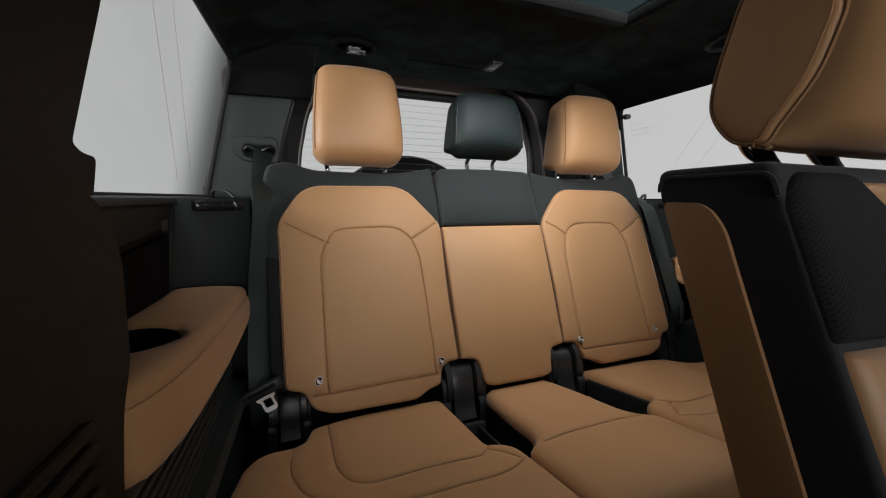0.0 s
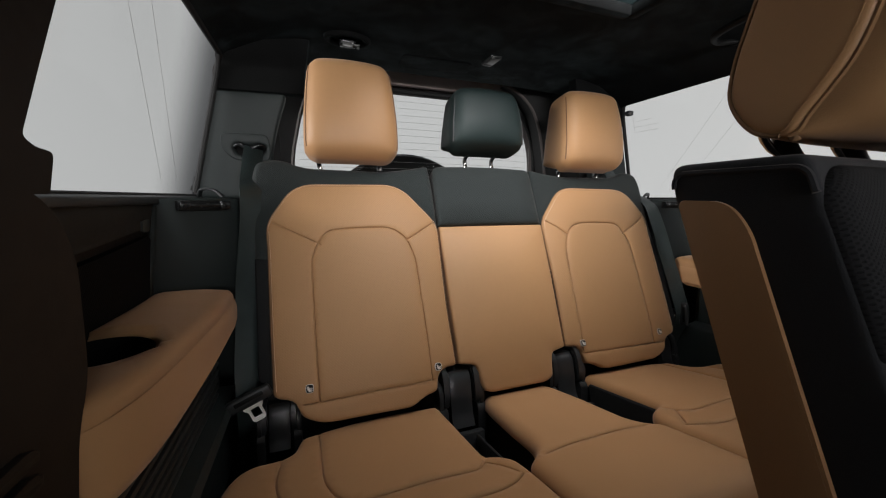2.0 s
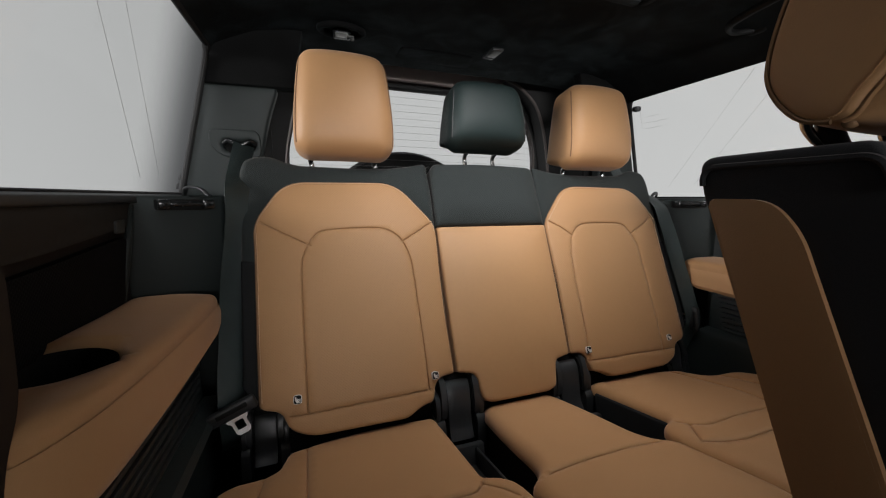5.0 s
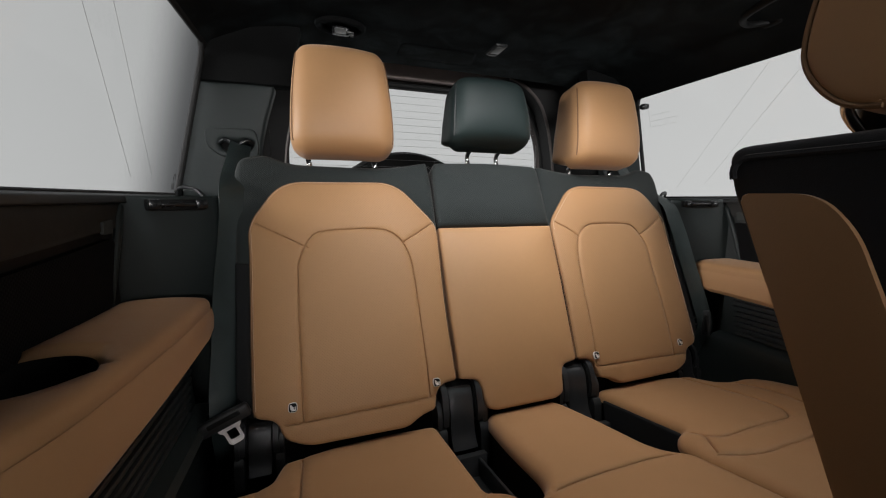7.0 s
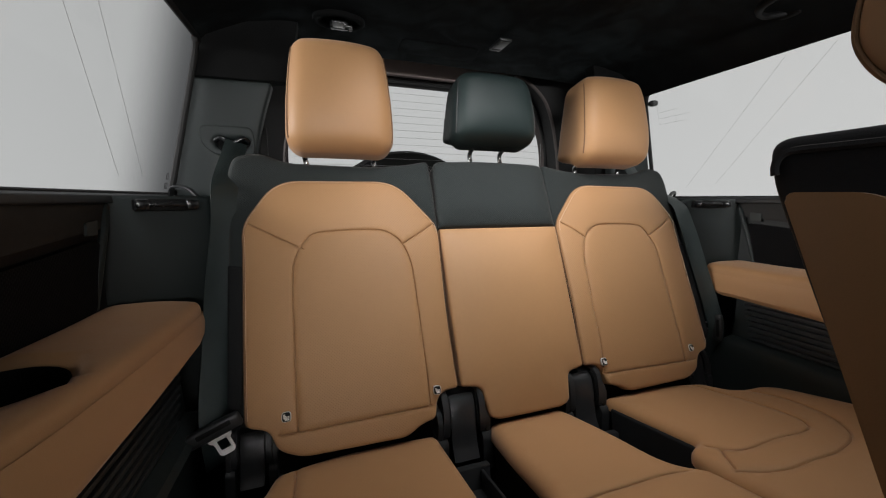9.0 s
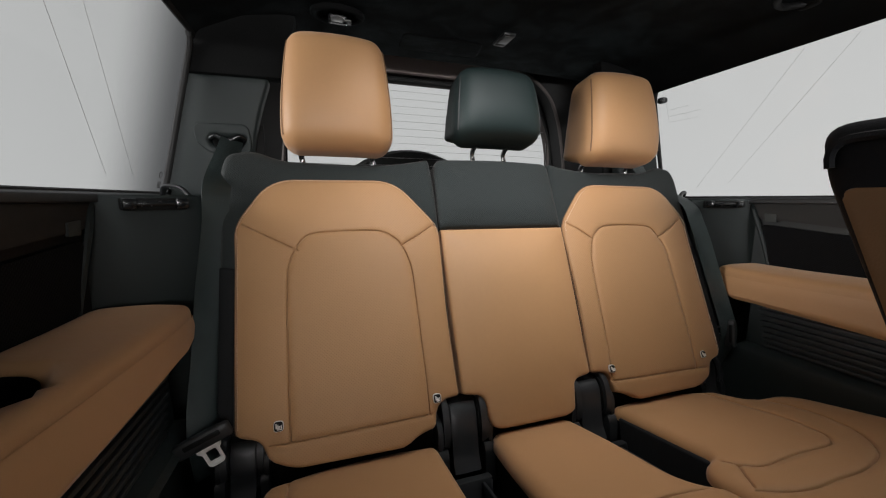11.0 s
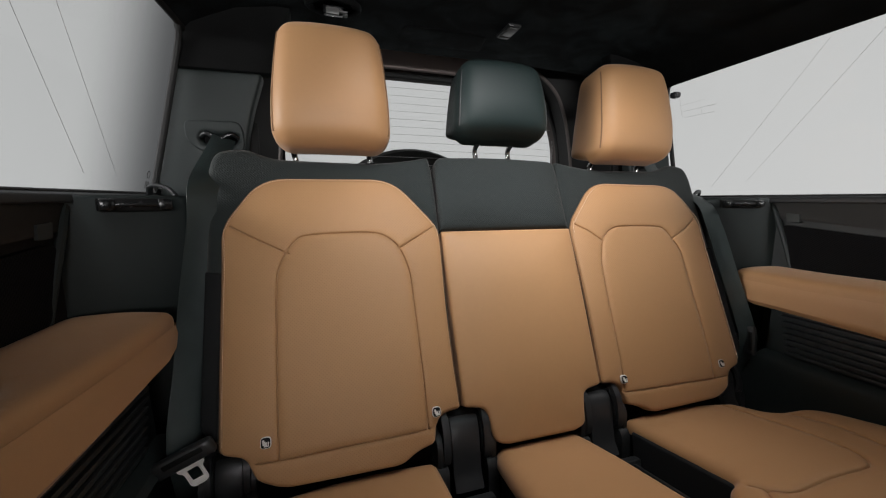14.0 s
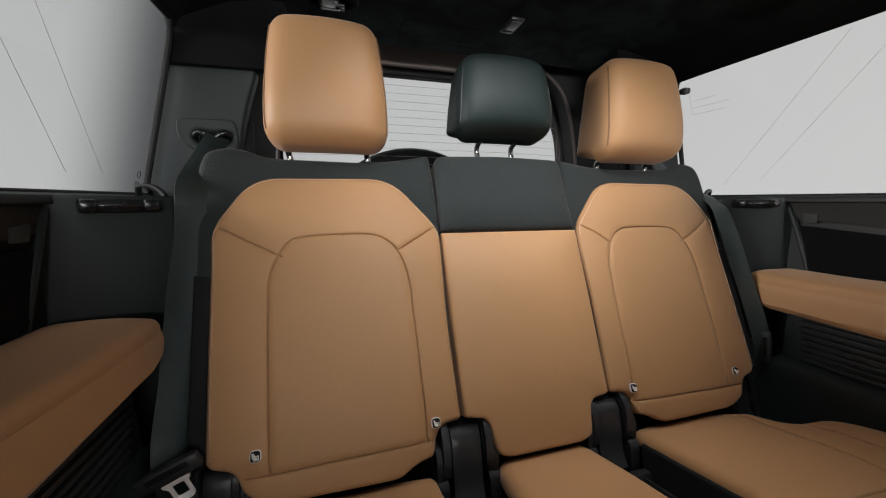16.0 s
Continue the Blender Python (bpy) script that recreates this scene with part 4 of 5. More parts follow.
def outer_seat(s):
    seat = thing("car_seat", "tan perforated leather rear seat with dark textile shoulders and raised headrest", "car seat", "third-row seats")
    # dark body of the back
    body = [(0.155, 0.003), (0.186, 0.004), (0.212, -0.012), (0.222, -0.040), (0.250, -0.052), (0.452, -0.052), (0.492, -0.040), (0.508, -0.006), (0.545, 0.004), (0.572, 0.02),
            (0.580, 0.28), (0.587, 0.485), (0.578, 0.518), (0.530, 0.530), (0.478, 0.507), (0.285, 0.503), (0.215, 0.512), (0.160, 0.524), (0.154, 0.45)]
    rad = [0.008, 0.012, 0.012, 0.012, 0.02, 0.02, 0.015, 0.015, 0.02, 0.02, 0.1, 0.014, 0.016, 0.025, 0.05, 0.05, 0.04, 0.012, 0.05]
    ol = mirrored(fillet(body, rad), s)
    b = place(part("backrest", pad("backrest", ol, dark_textile, grid=0.014, edge=0.013, depth=0.11, level=-0.006, back=True), None, seat, "dark grey textile back with padded shoulders"), BACK)
    side = fillet([(0.550, 0.012), (0.574, 0.030), (0.580, 0.284), (0.552, 0.280)], [0.004, 0.012, 0.004, 0.003], 4)
    place(part("side_bolster", pad("side_bolster", mirrored(side, s), black_cloth, grid=0.012, edge=0.006, depth=0.03, level=-0.002), None, seat, "black cloth lower side of the back"), BACK)
    bm = bmesh.new()
    box(bm, (s * 0.37 - 0.195, -0.10, -0.13), (s * 0.37 + 0.195, 0.44, -0.05), 0.012)
    place(part("back_shell", bm, black_cloth, seat), BACK)
    # tan cover
    tan = [(0.157, 0.004), (0.188, 0.001), (0.203, -0.014), (0.209, -0.046), (0.242, -0.054), (0.268, -0.070), (0.455, -0.068), (0.494, -0.050), (0.508, -0.016), (0.545, -0.006), (0.549, 0.10),
           (0.553, 0.30), (0.557, 0.362), (0.496, 0.458), (0.248, 0.461), (0.158, 0.352), (0.163, 0.16)]
    rad = [0.006, 0.012, 0.012, 0.008, 0.014, 0.014, 0.02, 0.014, 0.014, 0.012, 0.1, 0.1, 0.035, 0.045, 0.045, 0.03, 0.1]
    ol_t = fillet(tan, rad)
    ins = [(0.219, -0.022), (0.223, 0.10), (0.227, 0.213), (0.231, 0.266), (0.245, 0.308), (0.262, 0.328), (0.285, 0.340), (0.32, 0.343), (0.38, 0.342), (0.416, 0.339), (0.433, 0.332), (0.447, 0.314), (0.460, 0.285), (0.465, 0.25), (0.464, 0.12), (0.461, -0.025)]
    if s > 0:
        ins = [(x - 0.013 + 0.003 * (x - 0.22) / 0.24, y) for x, y in ins]
    arch = [(q[0], q[1]) for q in smooth_path([(x, y, 0) for x, y in ins], 6)]
    low = [(0.205, -0.022), (0.34, -0.0235), (0.488, -0.027)]
    yoke_i = [(0.164, 0.360), (0.203, 0.334), (ins[4][0], 0.309)]
    yoke_o = [(0.552, 0.368), (0.500, 0.336), (ins[-5][0], 0.306)]
    t = place(part("tan_cover", pad("tan_cover", mirrored(ol_t, s), tan_perforated, seams=[mirrored(k, s) for k in (arch, low, yoke_i, yoke_o)], grid=0.011, edge=0.006, depth=0.022,
              level=0.002, crown=0.012, crown_at=0.10, groove=0.0050, groove_w=0.0011, puff=0.0012), None, seat), BACK)
    # thread along the outer edge and the shoulder seams
    rim = dense(ol_t, 0.006)
    cx, cy = rim[:, 0].mean(), rim[:, 1].mean()
    sel = [(p[0] - 0.005 * np.sign(p[0] - cx) * (1 if p[1] < 0.34 else 0.6), p[1] - (0.005 if p[1] > 0.36 else 0)) for p in rim if p[1] > 0.005 and (p[0] > 0.35 or p[1] > 0.33)]
    sel = sorted(sel, key=lambda p: math.atan2(p[1] - cy, p[0] - cx))
    part("stitching", stitches("stitching", mirrored(sel, s), tan_thread, 0.0050, 0.0052, 0.0008), tan_thread, t)
    edge = [(q[0], q[1], -0.0040) for q in dense(ol_t, 0.006) if q[1] > -0.004]
    edge = sorted(edge, key=lambda q: (math.atan2(q[1] - 0.2, q[0] - cx) - 1.5 * math.pi) % (2 * math.pi))
    bm = bmesh.new()
    tube(bm, mirrored(edge, s), 0.0016, 6)
    part("piping", bm, seam_thread, t, "dark tan piping round the cover")
    for x, y in ((0.204, 0.0055), (0.479, 0.0035)):
        anchor_tag(seat, BACK, s * x, y)
    headrest(seat, s * 0.3605 - (0.003 if s > 0 else 0.0), 0.210 if s < 0 else 0.215, 0.237, 0.138, tan_leather, 1.148, 1.0615, -11, 0.150, (1.234, 0.926))
    # cushion
    out = [(0.204, 0.018), (0.290, 0.026), (0.400, 0.020), (0.468, 0.006), (0.500, -0.008), (0.512, -0.070), (0.540, -0.088), (0.586, -0.104), (0.604, -0.14), (0.614, -0.30), (0.605, -0.478), (0.153, -0.478), (0.156, -0.290), (0.160, -0.262), (0.176, -0.240), (0.203, -0.226)]
    rad = [0.018, 0.05, 0.05, 0.03, 0.012, 0.02, 0.02, 0.02, 0.03, 0.1, 0.04, 0.005, 0.03, 0.012, 0.016, 0.012]
    if s > 0:
        out = [(x + (0.010 if x < 0.21 and y > -0.23 else 0.0), y + (0.016 if x < 0.21 and -0.27 < y < -0.2 else 0.006 if y > 0 else 0.0)) for x, y in out]
    U = [(0.466, 0.002), (0.462, -0.12), (0.459, -0.185), (0.451, -0.222), (0.438, -0.250), (0.416, -0.267), (0.385, -0.270), (0.32, -0.267), (0.245, -0.270), (0.223, -0.258), (0.206, -0.232)]
    U = [(q[0], q[1]) for q in smooth_path([(x, y, 0) for x, y in U], 6)]
    V = [(0.527, -0.090), (0.529, -0.146), (0.526, -0.188), (0.516, -0.225), (0.494, -0.268), (0.44, -0.312), (0.36, -0.331), (0.29, -0.331), (0.239, -0.332), (0.205, -0.323), (0.185, -0.310), (0.168, -0.296)]
    V = [(q[0], q[1]) for q in smooth_path([(x, y, 0) for x, y in V], 6)]
    W = [(0.215, -0.250), (0.196, -0.272), (0.180, -0.294)]

    def sag(x, y, z):
        # bolster rises at the outer side, the front rolls down
        z += 0.008 * max(0.0, min(1.0, (abs(x) - 0.46) / 0.10)) ** 2 * (1 if z > -0.02 else 0)
        z -= 0.022 * max(0.0, (-0.42 - y) / 0.065) ** 2 if y < -0.42 else 0
        return (x, y, z)
    place(part("cushion", pad("cushion", mirrored(fillet(out, rad), s), tan_leather, seams=[mirrored(k, s) for k in (U, V, W)], grid=0.014, edge=0.016, depth=0.022, crown=0.006, crown_at=0.1,
          groove=0.0060, groove_w=0.0014, puff=0.0012, bend=sag), None, seat), SEAT)
    place(part("cushion_base", pad("cushion_base", mirrored(fillet([(0.208, -0.004), (0.462, -0.010), (0.59, -0.12), (0.60, -0.455), (0.158, -0.455), (0.164, -0.262), (0.207, -0.232)], 0.01), s), black_cloth, grid=0.03, edge=0.005, depth=0.14, level=-0.014), None, seat, "black cloth cushion side"), SEAT)
    hinge(seat, CX + s * 0.540, 1.020, 0.395, 0.72, "black folding hinge at the seat's outer side")
    return seat


outer_seat(-1)
outer_seat(1)

# middle seat
mid = thing("middle_car_seat", "tan leather middle seat with dark upper back and dark green headrest", "car seat", "third-row seats")
half = [(0.0, -0.072), (0.075, -0.072), (0.097, -0.064), (0.103, -0.030), (0.108, -0.004), (0.150, 0.003), (0.1545, 0.20), (0.1545, 0.344), (0.0, 0.344)]
lowr = fillet(half[1:-1] + [(-x, y) for x, y in half[1:-1][::-1]], [0.02, 0.018, 0.02, 0.014, 0.006, 0.1, 0.002] + [0.002, 0.1, 0.006, 0.014, 0.02, 0.018, 0.02])
place(part("backrest", pad("backrest", lowr, tan_leather, grid=0.011, edge=0.006, depth=0.09, level=0.004, crown=0.011, crown_at=0.11), None, mid), BACK)
up = fillet([(-0.1545, 0.347), (0.1545, 0.347), (0.151, 0.516), (0.0, 0.522), (-0.151, 0.516)], [0.002, 0.002, 0.022, 0.1, 0.022])
place(part("upper_back", pad("upper_back", up, dark_textile, grid=0.012, edge=0.010, depth=0.09, level=0.004, crown=0.010, crown_at=0.07), None, mid, "dark grey textile upper back"), BACK)
bm = bmesh.new()
box(bm, (-0.150, -0.05, -0.12), (0.150, 0.500, -0.05), 0.01)
place(part("back_shell", bm, black_cloth, mid), BACK)
headrest(mid, -0.001, 0.208, 0.175, 0.125, green_leather, 1.150, 1.0640, -11, 0.084, (1.226, 0.942))
cush = [(0.086, 0.020), (0.097, -0.01), (0.106, -0.11), (0.109, -0.225), (0.120, -0.254), (0.148, -0.274), (0.150, -0.478)]
ol = fillet([(-x, y) for x, y in cush] + cush[::-1], [0.015, 0.02, 0.05, 0.02, 0.02, 0.012, 0.005] * 2)
bar = [(q[0], q[1]) for q in smooth_path([(-0.140, -0.275, 0), (-0.08, -0.273, 0), (0.08, -0.273, 0), (0.140, -0.276, 0)], 8)]


def mid_sag(x, y, z):
    z -= 0.022 * max(0.0, (-0.42 - y) / 0.065) ** 2 if y < -0.42 else 0
    return (x, y, z)


place(part("cushion", pad("cushion", ol, tan_leather, seams=[bar], grid=0.013, edge=0.018, depth=0.024, crown=0.008, crown_at=0.09, groove=0.0060, groove_w=0.0014, puff=0.0012, bend=mid_sag), None, mid), SEAT)
place(part("cushion_base", pad("cushion_base", fillet([(-0.092, -0.008), (-0.105, -0.235), (-0.144, -0.272), (-0.146, -0.455), (0.146, -0.455), (0.144, -0.272), (0.105, -0.235), (0.092, -0.008)], 0.008), black_cloth, grid=0.03, edge=0.005, depth=0.14, level=-0.014), None, mid, "black cloth cushion side"), SEAT)
for s in (-1, 1):
    hinge(mid, CX + s * 0.149, 1.000, 0.392)
    # plastic trough in the gap beside the cushion
    bm = bmesh.new()
    box(bm, (s * 0.158 - 0.048, -0.24, -0.105), (s * 0.158 + 0.048, 0.03, -0.095), 0.003)
    box(bm, (s * 0.158 - 0.046, -0.034, -0.100), (s * 0.158 + 0.046, -0.016, -0.054), 0.003)
    for k in (-1, 1):
        box(bm, (s * 0.158 + k * 0.026 - 0.003, -0.22, -0.100), (s * 0.158 + k * 0.026 + 0.003, -0.036, -0.058), 0.002)
    place(part("trough", bm, black_plastic, mid, "black plastic trough in the cushion gap"), SEAT)

# dark seat frame under and behind
bm = bmesh.new()
box(bm, (CX - 0.60, 0.56, 0.05), (CX + 0.60, 1.02, 0.27), 0.02)
tagged(part("seat_box", bm, black_plastic), "black seat base under the rear cushions", "seat base", kind="structure")
bm = bmesh.new()
box(bm, (CX - 0.62, 1.10, 0.05), (CX + 0.62, 1.14, 0.40), 0.01)
tagged(part("seat_bulkhead", bm, black_cloth), "black cloth panel behind the rear cushions", "panel", kind="structure")


def seat_belt(s, centre, buckle):
    belt = thing("seat_belt", "grey-green seat belt with a black and silver tongue", "seat belt", "seat belts")
    bm = bmesh.new()
    prev = None
    path = smooth_path([Vector(c[:3]) for c in centre], 8)
    for i, q in enumerate(path):
        k = i / (len(path) - 1)
        # the strap faces the cabin, turned a little inwards, with a small ripple
        a = centre[0][3] + (centre[-1][3] - centre[0][3]) * k
        side = Vector((math.cos(a), math.sin(a), 0))
        d = (path[min(i + 1, len(path) - 1)] - path[max(i - 1, 0)]).normalized()
        side = (side - d * side.dot(d)).normalized()
        nrm = side.cross(d)
        row = []
        for j in range(9):
            u = -1 + j / 4
            row.append((bm.verts.new(q + side * 0.0235 * u + nrm * (0.0012 + 0.0034 * u * u * math.sin(k * 9))), bm.verts.new(q + side * 0.0235 * u + nrm * (-0.0003 + 0.0034 * u * u * math.sin(k * 9)))))
        if prev:
            for j in range(8):
                bm.faces.new((prev[j][0], prev[j + 1][0], row[j + 1][0], row[j][0]))
                bm.faces.new((prev[j][1], row[j][1], row[j + 1][1], prev[j + 1][1]))
            for j in (0, 8):
                bm.faces.new((prev[j][0], row[j][0], row[j][1], prev[j][1]))
        prev = row
    part("webbing", bm, webbing, belt)
    m = buckle
    bm = soft_block(0.074, 0.014, 0.024, 0.006, 6, lambda x, y, z: (x, y, z - 0.10 * abs(x) * 0.2))
    tongue = place(part("tongue", bm, black_plastic, belt, "black plastic tongue grip"), m)
    bm = bmesh.new()
    box(bm, (-0.024, -0.0085, -0.001), (0.024, -0.004, 0.007), 0.002)
    part("slot", bm, tag_black, tongue)
    ring = fillet([(-0.0165, -0.010), (0.0165, -0.010), (0.0165, -0.018), (0.0115, -0.022), (0.0115, -0.042), (0.0075, -0.046), (-0.0075, -0.046), (-0.0115, -0.042), (-0.0115, -0.022), (-0.0165, -0.018)], 0.003, 4)
    hole = fillet([(-0.007, -0.020), (0.007, -0.020), (0.007, -0.037), (-0.007, -0.037)], 0.0025, 4)
    part("blade", pad("blade", ring, steel, holes=[hole], grid=0.004, edge=0.001, depth=0.0028), None, tongue, "silver metal tongue blade").matrix_local = pose(0, 0.0, 0, 90)
    return belt


seat_belt(-1, [(-0.612, 1.388, 0.992, 0.7), (-0.606, 1.310, 0.952, 0.30), (-0.594, 1.165, 0.876, 0.45), (-0.598, 1.146, 0.800, 0.5), (-0.607, 1.115, 0.69, 0.4), (-0.605, 1.06, 0.57, 0.3), (-0.601, 1.012, 0.488, 0.2), (-0.607, 1.04, 0.38, 0.7)],
          pose(-0.598, 0.994, 0.475, 0, -20, 8) @ Matrix.Diagonal((1.1, 1.1, 1.12, 1)))
seat_belt(1, [(CX + 0.618, 1.388, 0.985, -0.05), (0.598, 1.300, 0.905, -0.35), (0.582, 1.165, 0.850, -0.7), (0.573, 1.118, 0.785, -0.8), (0.584, 1.078, 0.67, -0.8), (0.599, 1.040, 0.56, -0.8), (0.616, 1.03, 0.49, -0.8), (0.625, 1.06, 0.39, -0.30)],
          pose(0.612, 1.026, 0.503, 0, 84, -82))

# ---- headliner fittings ----
lamp = thing("roof_lamp", "small grey rectangular roof lamp in the headliner", "lamp")
bm = bmesh.new()
box(bm, (-0.018, -0.036, -0.004), (0.018, 0.036, 0.004), 0.003)
part("housing", bm, black_plastic, lamp)
bm = bmesh.new()
box(bm, (-0.013, -0.030, -0.0065), (0.013, 0.016, -0.003), 0.002)
part("lens", bm, lens, lamp)
bm = bmesh.new()
box(bm, (-0.013, 0.020, -0.0065), (0.013, 0.031, -0.003), 0.002)
part("switch", bm, lens, lamp)
lamp.matrix_world = pose(0.072, 1.325, 1.281)

guide = thing("roof_belt_guide", "black roof-mounted belt guide with a silver clip in an oval bezel", "belt guide")
ov = [(0.062 * math.cos(k * math.pi / 20), 0.042 * math.sin(k * math.pi / 20)) for k in range(40)]
pocket = [(0.042 * math.cos(k * math.pi / 16), 0.026 * math.sin(k * math.pi / 16)) for k in range(32)]
place(part("bezel", pad("bezel", ov, suede, holes=[pocket], grid=0.01, edge=0.006, depth=0.012), None, guide), pose(0, 0, -0.004, 180))
bm = bmesh.new()
box(bm, (-0.045, -0.03, 0.012), (0.045, 0.03, 0.016), 0)
part("pocket", bm, tag_black, guide)
bm = soft_block(0.046, 0.026, 0.022, 0.006, 6)
place(part("tongue_holder", bm, gloss_black, guide), pose(0.0, 0.0, -0.006, 10))
bm = bmesh.new()
box(bm, (-0.016, -0.018, -0.022), (0.012, -0.010, -0.008), 0.002)
box(bm, (0.012, -0.018, -0.016), (0.030, -0.008, -0.012), 0.001)
box(bm, (0.022, -0.018, -0.022), (0.030, -0.008, -0.018), 0.001)
part("clip", bm, clip_metal, guide, "silver metal belt clip")
guide.matrix_world = pose(-0.360, 1.335, 1.281)

vent = fillet([(-0.13, -0.05), (0.12, -0.05), (0.10, 0.05), (-0.13, 0.05)], 0.02)
tagged(place(part("headliner_recess", pad("headliner_recess", vent, suede, grid=0.03, edge=0.005, depth=0.010, level=0.0)), pose(-0.06, 1.44, 1.2880, 180)), "shallow black suede pad set in the headliner", "headliner pad")

grab = thing("grab_handle", "black folding grab handle on the headliner edge", "handle")
bm = bmesh.new()
tube(bm, smooth_path([(0.015, 0.045, 0.006), (-0.050, 0.072, -0.004), (-0.112, 0.045, -0.010), (-0.138, -0.010, -0.010), (-0.150, -0.080, -0.008), (-0.145, -0.140, 0.006)]), 0.008, 10, 0.8)
part("grip", bm, tag_black, grab)
for x, y in ((0.005, 0.050), (-0.145, -0.135)):
    bm = soft_block(0.036, 0.044, 0.024, 0.008, 4)
    place(part("mount", bm, tag_black, grab), pose(x, y, 0.004))
grab.matrix_world = pose(CX + 0.595, 0.880, 1.262)

# ---- second-row seat beside the camera ----
front = thing("second_row_car_seat", "black and tan second-row seat with mesh shoulder and tan headrest", "car seat")
X0, X1 = -0.165, 0.60
LEAN2 = 0.394


def seat_y(y, z):
    """A place on the leaning back: y at the height 0.85."""
    return y + LEAN2 * (z - 0.85)


to_x = lambda p, q, d: (d, p, q)
core = fillet([(seat_y(0.4975, 0.860), 0.860), (0.5080, 0.8880), (0.412, 0.8890), (0.4055, 0.872), (seat_y(0.397, 0.76), 0.76), (seat_y(0.397, 0.42), 0.42), (seat_y(0.489, 0.42), 0.42)], [0.006, 0.014, 0.02, 0.02, 0.05, 0.01, 0.01])
SIDE2 = Matrix(((0, 0, -1, X0), (-1, 0, 0, 0), (0, 1, 0, 0), (0, 0, 0, 1)))
core_l = [(-p[0], p[1]) for p in core]
place(part("backrest", pad("backrest", core_l, blue_black_cloth, grid=0.012, edge=0.005, depth=X1 - X0, level=0.0, back=True), None, front), SIDE2)
cl = dense(core_l, 0.008)
cc = cl.mean(0)
rim2 = [tuple(q + (cc - q) / np.linalg.norm(cc - q) * 0.009) + (0.001,) for q in cl if q[1] > 0.872]
rim2 = sorted(rim2, key=lambda q: math.atan2(q[1] - 0.62, q[0] - cc[0] + 0.02))
bm = bmesh.new()
tube(bm, rim2, 0.0022, 6)
place(part("piping", bm, blue_black_cloth, front), SIDE2)
# tan edge strip on the side
strip = fillet([(seat_y(0.4915, 0.8575), 0.8575), (seat_y(0.452, 0.857), 0.857), (seat_y(0.4425, 0.838), 0.838), (seat_y(0.4420, 0.42), 0.42), (seat_y(0.4915, 0.42), 0.42)], [0.006, 0.014, 0.02, 0.004, 0.004], 6)
bm = bmesh.new()
prism(bm, strip, X0 - 0.004, X0 + 0.05, to_x, 0.002, 2)
part("side_strip", bm, tan_leather, front, "tan leather strip along the back's edge")
# rear board, tan
bm = bmesh.new()
prism(bm, [(seat_y(0.4835, 0.857), 0.857), (seat_y(0.4835, 0.42), 0.42), (seat_y(0.4925, 0.42), 0.42), (seat_y(0.4925, 0.857), 0.857)], X0 + 0.004, X1, to_x, 0.003)
part("rear_board", bm, tan_leather, front)
# front face: mesh shoulder and tan panel, on a frame that leans with the back
fa = math.atan(LEAN2)
FRONT2 = Matrix(((1, 0, 0, 0), (0, math.sin(fa), -math.cos(fa), seat_y(0.398, 0.85)), (0, math.cos(fa), math.sin(fa), 0.85), (0, 0, 0, 1)))
mesh_ol = fillet([(X0 + 0.001, -0.092), (-0.02, -0.100), (-0.02, -0.02), (-0.052, 0.014), (-0.075, 0.034), (X0 + 0.020, 0.034), (X0 + 0.001, 0.016)], [0.004, 0.004, 0.02, 0.03, 0.01, 0.02, 0.02])
place(part("mesh_shoulder", pad("mesh_shoulder", mesh_ol, mesh_textile, grid=0.010, edge=0.010, depth=0.02, level=0.008, crown=0.004, crown_at=0.04), None, front, "black mesh textile shoulder"), FRONT2)
tan_ol = fillet([(X0 + 0.004, -0.40), (0.40, -0.40), (0.40, 0.028), (-0.070, 0.028), (-0.046, 0.012), (-0.014, -0.02), (-0.014, -0.104), (X0 + 0.004, -0.096)], [0.01, 0.01, 0.02, 0.01, 0.03, 0.02, 0.006, 0.006])
place(part("tan_panel", pad("tan_panel", tan_ol, tan_leather, grid=0.012, edge=0.010, depth=0.02, level=0.006, crown=0.010, crown_at=0.06), None, front), FRONT2)
# headrest: side panel outline (y, z) and the fuller section of the body behind it
SIDE_RING = [(0.455, 0.912), (0.477, 0.914), (0.493, 0.927), (0.504, 0.946), (0.506, 0.964), (0.503, 0.988), (0.497, 1.012), (0.488, 1.044),
             (0.472, 1.078), (0.445, 1.094), (0.424, 1.070), (0.414, 1.016), (0.417, 0.990), (0.425, 0.962), (0.436, 0.942), (0.446, 0.926)]
BODY_RING = [(0.440, 0.903), (0.470, 0.908), (0.489, 0.920), (0.501, 0.942), (0.503, 0.964), (0.501, 0.988), (0.496, 1.012), (0.488, 1.050),
             (0.470, 1.092), (0.430, 1.112), (0.382, 1.100), (0.354, 1.050), (0.350, 0.990), (0.356, 0.945), (0.374, 0.912), (0.405, 0.903)]


def closed_curve(ring, steps=5):
    n = len(ring)
    p = [Vector((q[0], q[1], 0)) for q in ring]
    out = smooth_path(p[-3:] + p + p[:3], steps)
    return out[3 * steps:(3 + n) * steps]


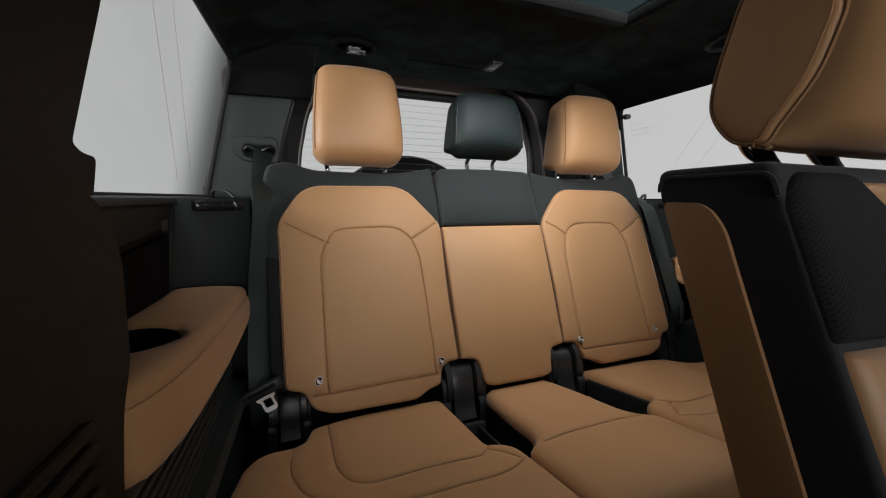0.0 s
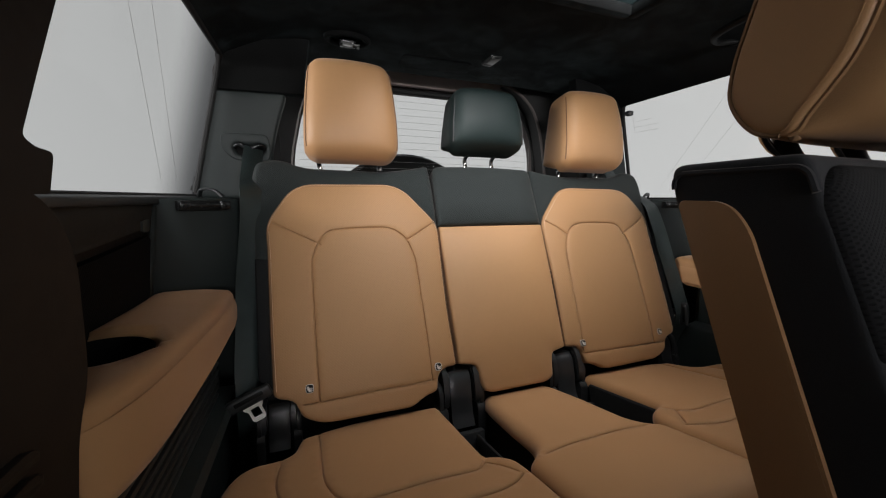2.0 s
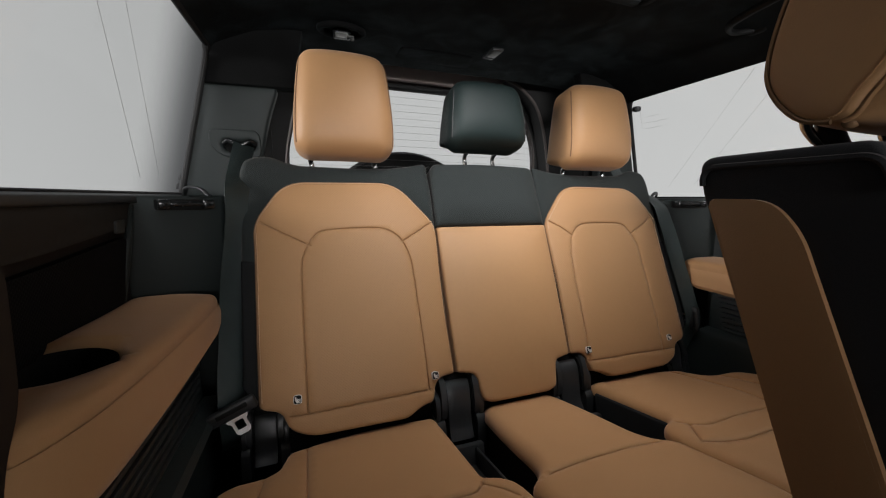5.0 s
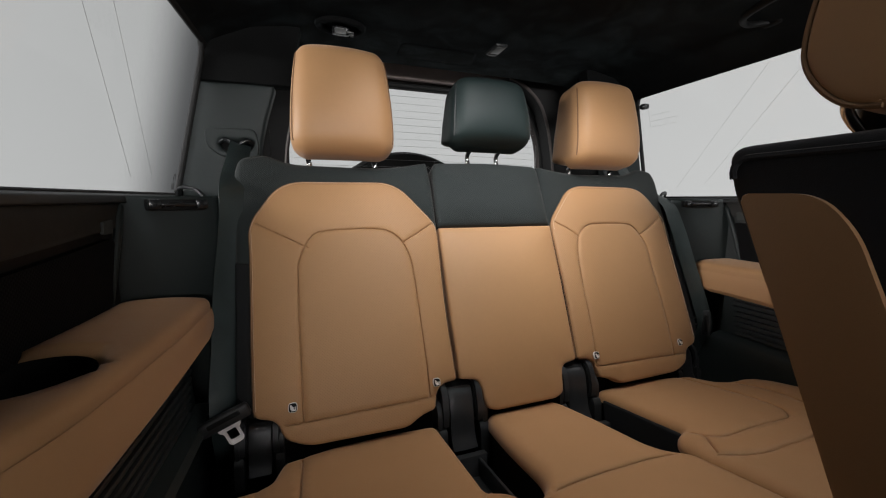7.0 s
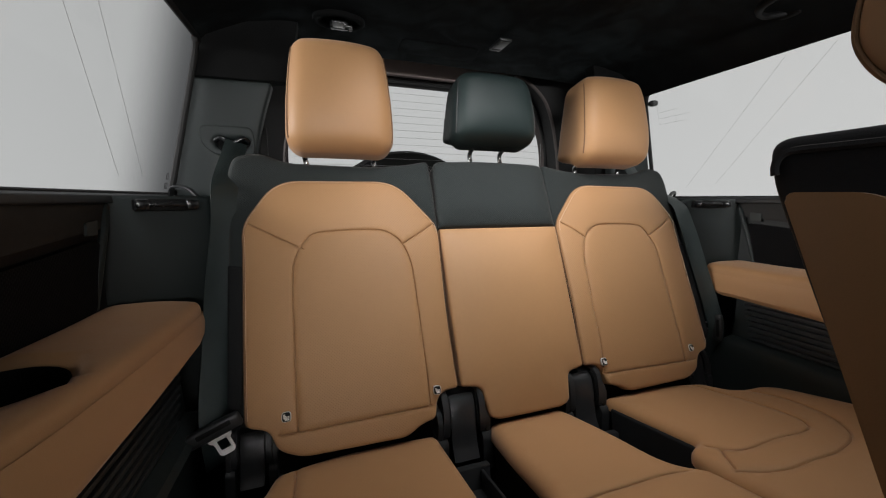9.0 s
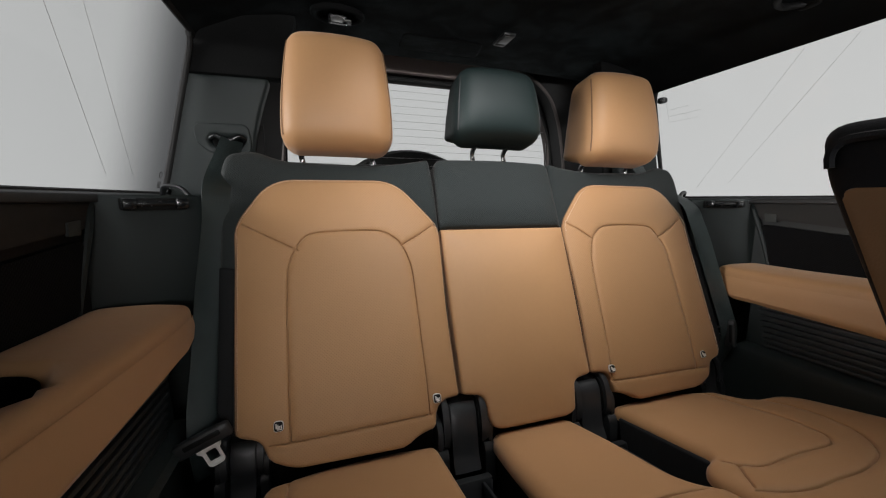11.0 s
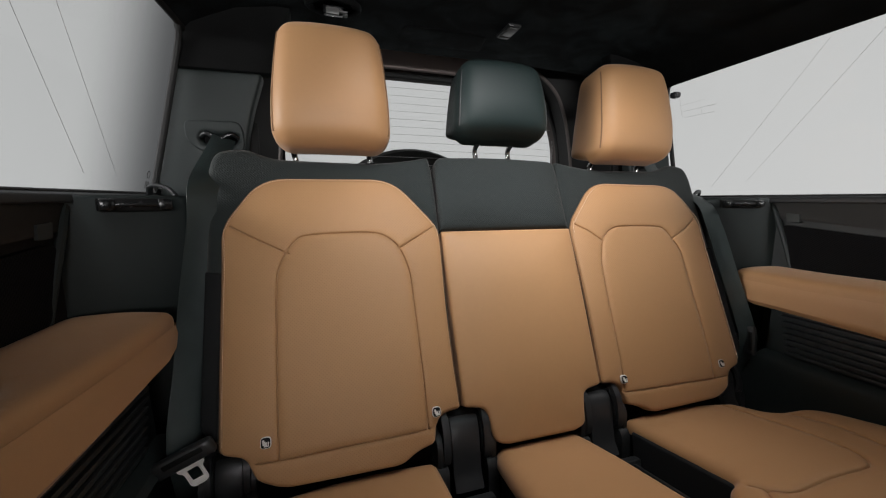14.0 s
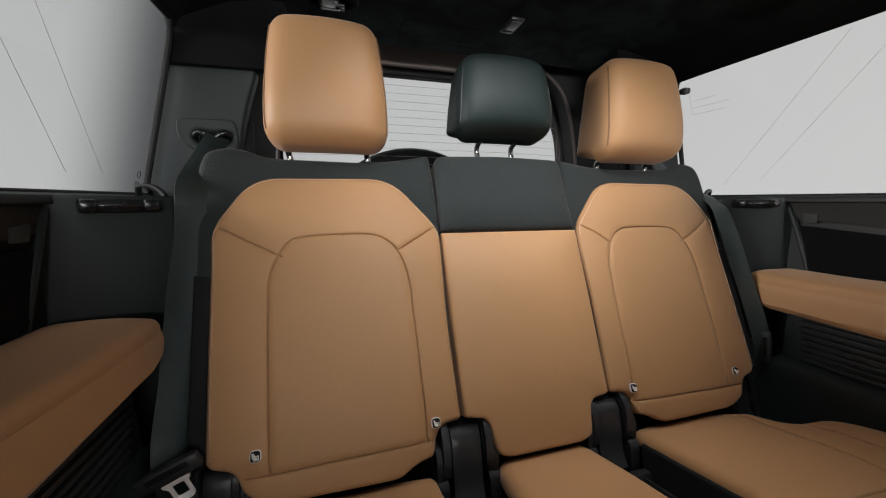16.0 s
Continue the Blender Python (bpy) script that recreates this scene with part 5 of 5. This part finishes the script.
ra, rb = closed_curve(SIDE_RING), closed_curve(BODY_RING)
SX, EX = -0.098, 0.158
bm = bmesh.new()
rings = []
for k in range(33):
    # the sides round over into the face within seven centimetres
    x = SX + (EX - SX) * (0.5 - 0.5 * math.cos(math.pi * k / 32))
    w = min(1.0, min(x - SX, EX - x) / 0.070)
    w = math.sqrt(max(0.0, 1 - (1 - w) ** 2))
    rings.append([bm.verts.new((x, *(a.lerp(b, w))[:2])) for a, b in zip(ra, rb)])
for a, b in zip(rings, rings[1:]):
    for i in range(len(a)):
        j = (i + 1) % len(a)
        bm.faces.new((a[i], a[j], b[j], b[i]))
bm.faces.new(rings[0])
bm.faces.new(rings[-1][::-1])
hr2 = part("headrest", bm, tan_leather, front)
SIDE_HR = Matrix(((0, 0, -1, SX), (-1, 0, 0, 0), (0, 1, 0, 0), (0, 0, 0, 1)))
flat = [(-q.x, q.y) for q in ra]
part("side_panel", pad("side_panel", flat, tan_leather, grid=0.008, edge=0.005, depth=0.012, level=0.002, crown=0.003, crown_at=0.03), None, hr2).matrix_local = SIDE_HR
# piping round the back and a sewn welt along the face seam
bm = bmesh.new()
tube(bm, [(SX - 0.0005, q.x, q.y) for q in ra[2:48]], 0.0020, 8)
part("piping", bm, seam_thread, hr2, "dark tan piping round the side panel")
welt = ra[48:] + ra[:2]
bm = bmesh.new()
tube(bm, [(SX + 0.0015, q.x - 0.001, q.y) for q in welt], 0.0022, 8)
part("seam_piping", bm, tan_leather, hr2)
bm = bmesh.new()
fine_welt = [welt[0].lerp(welt[1], 0)]
for a, b in zip(welt, welt[1:]):
    fine_welt += [a.lerp(b, 0.5), b]
for a, b in zip(fine_welt[::1], fine_welt[1::1]):
    d = Vector((0.0062, 0.0022, 0))
    p, q = a.lerp(b, 0.12) + d, a.lerp(b, 0.72) + d
    tube(bm, [(SX - 0.0030, p.x, p.y), (SX - 0.0030, q.x, q.y)], 0.0007, 5)
part("stitching", bm, tan_leather, hr2)
part("seam_end", soft_block(0.010, 0.008, 0.009, 0.003, 5), seam_thread, hr2).matrix_local = pose(SX + 0.006, 0.4560, 0.9105, -30)
for px in (0.0, 0.118):
    bm = bmesh.new()
    tube(bm, smooth_path([(px - 0.068, 0.490, 0.936), (px - 0.065, 0.494, 0.919), (px - 0.052, 0.494, 0.908), (px - 0.036, 0.492, 0.899), (px - 0.020, 0.486, 0.868)], 6), 0.0038, 10)
    part("post", bm, chrome, hr2)
    bm = bmesh.new()
    tube(bm, smooth_path([(px - 0.048, 0.486, 0.936), (px - 0.046, 0.488, 0.918), (px - 0.034, 0.488, 0.904), (px - 0.022, 0.486, 0.892), (px - 0.006, 0.480, 0.862)], 6), 0.0085, 10)
    part("post_cover", bm, black_plastic, hr2)
# its cushion
bm = soft_block(X1 - X0, 0.46, 0.14, 0.05, 8)
place(part("cushion", bm, tan_leather, front), pose((X0 + X1) / 2, 0.10, 0.36, 6))
bm = bmesh.new()
box(bm, (X0 + 0.05, -0.05, 0.0), (X1 - 0.05, 0.30, 0.30), 0.02)
part("pedestal", bm, black_plastic, front)
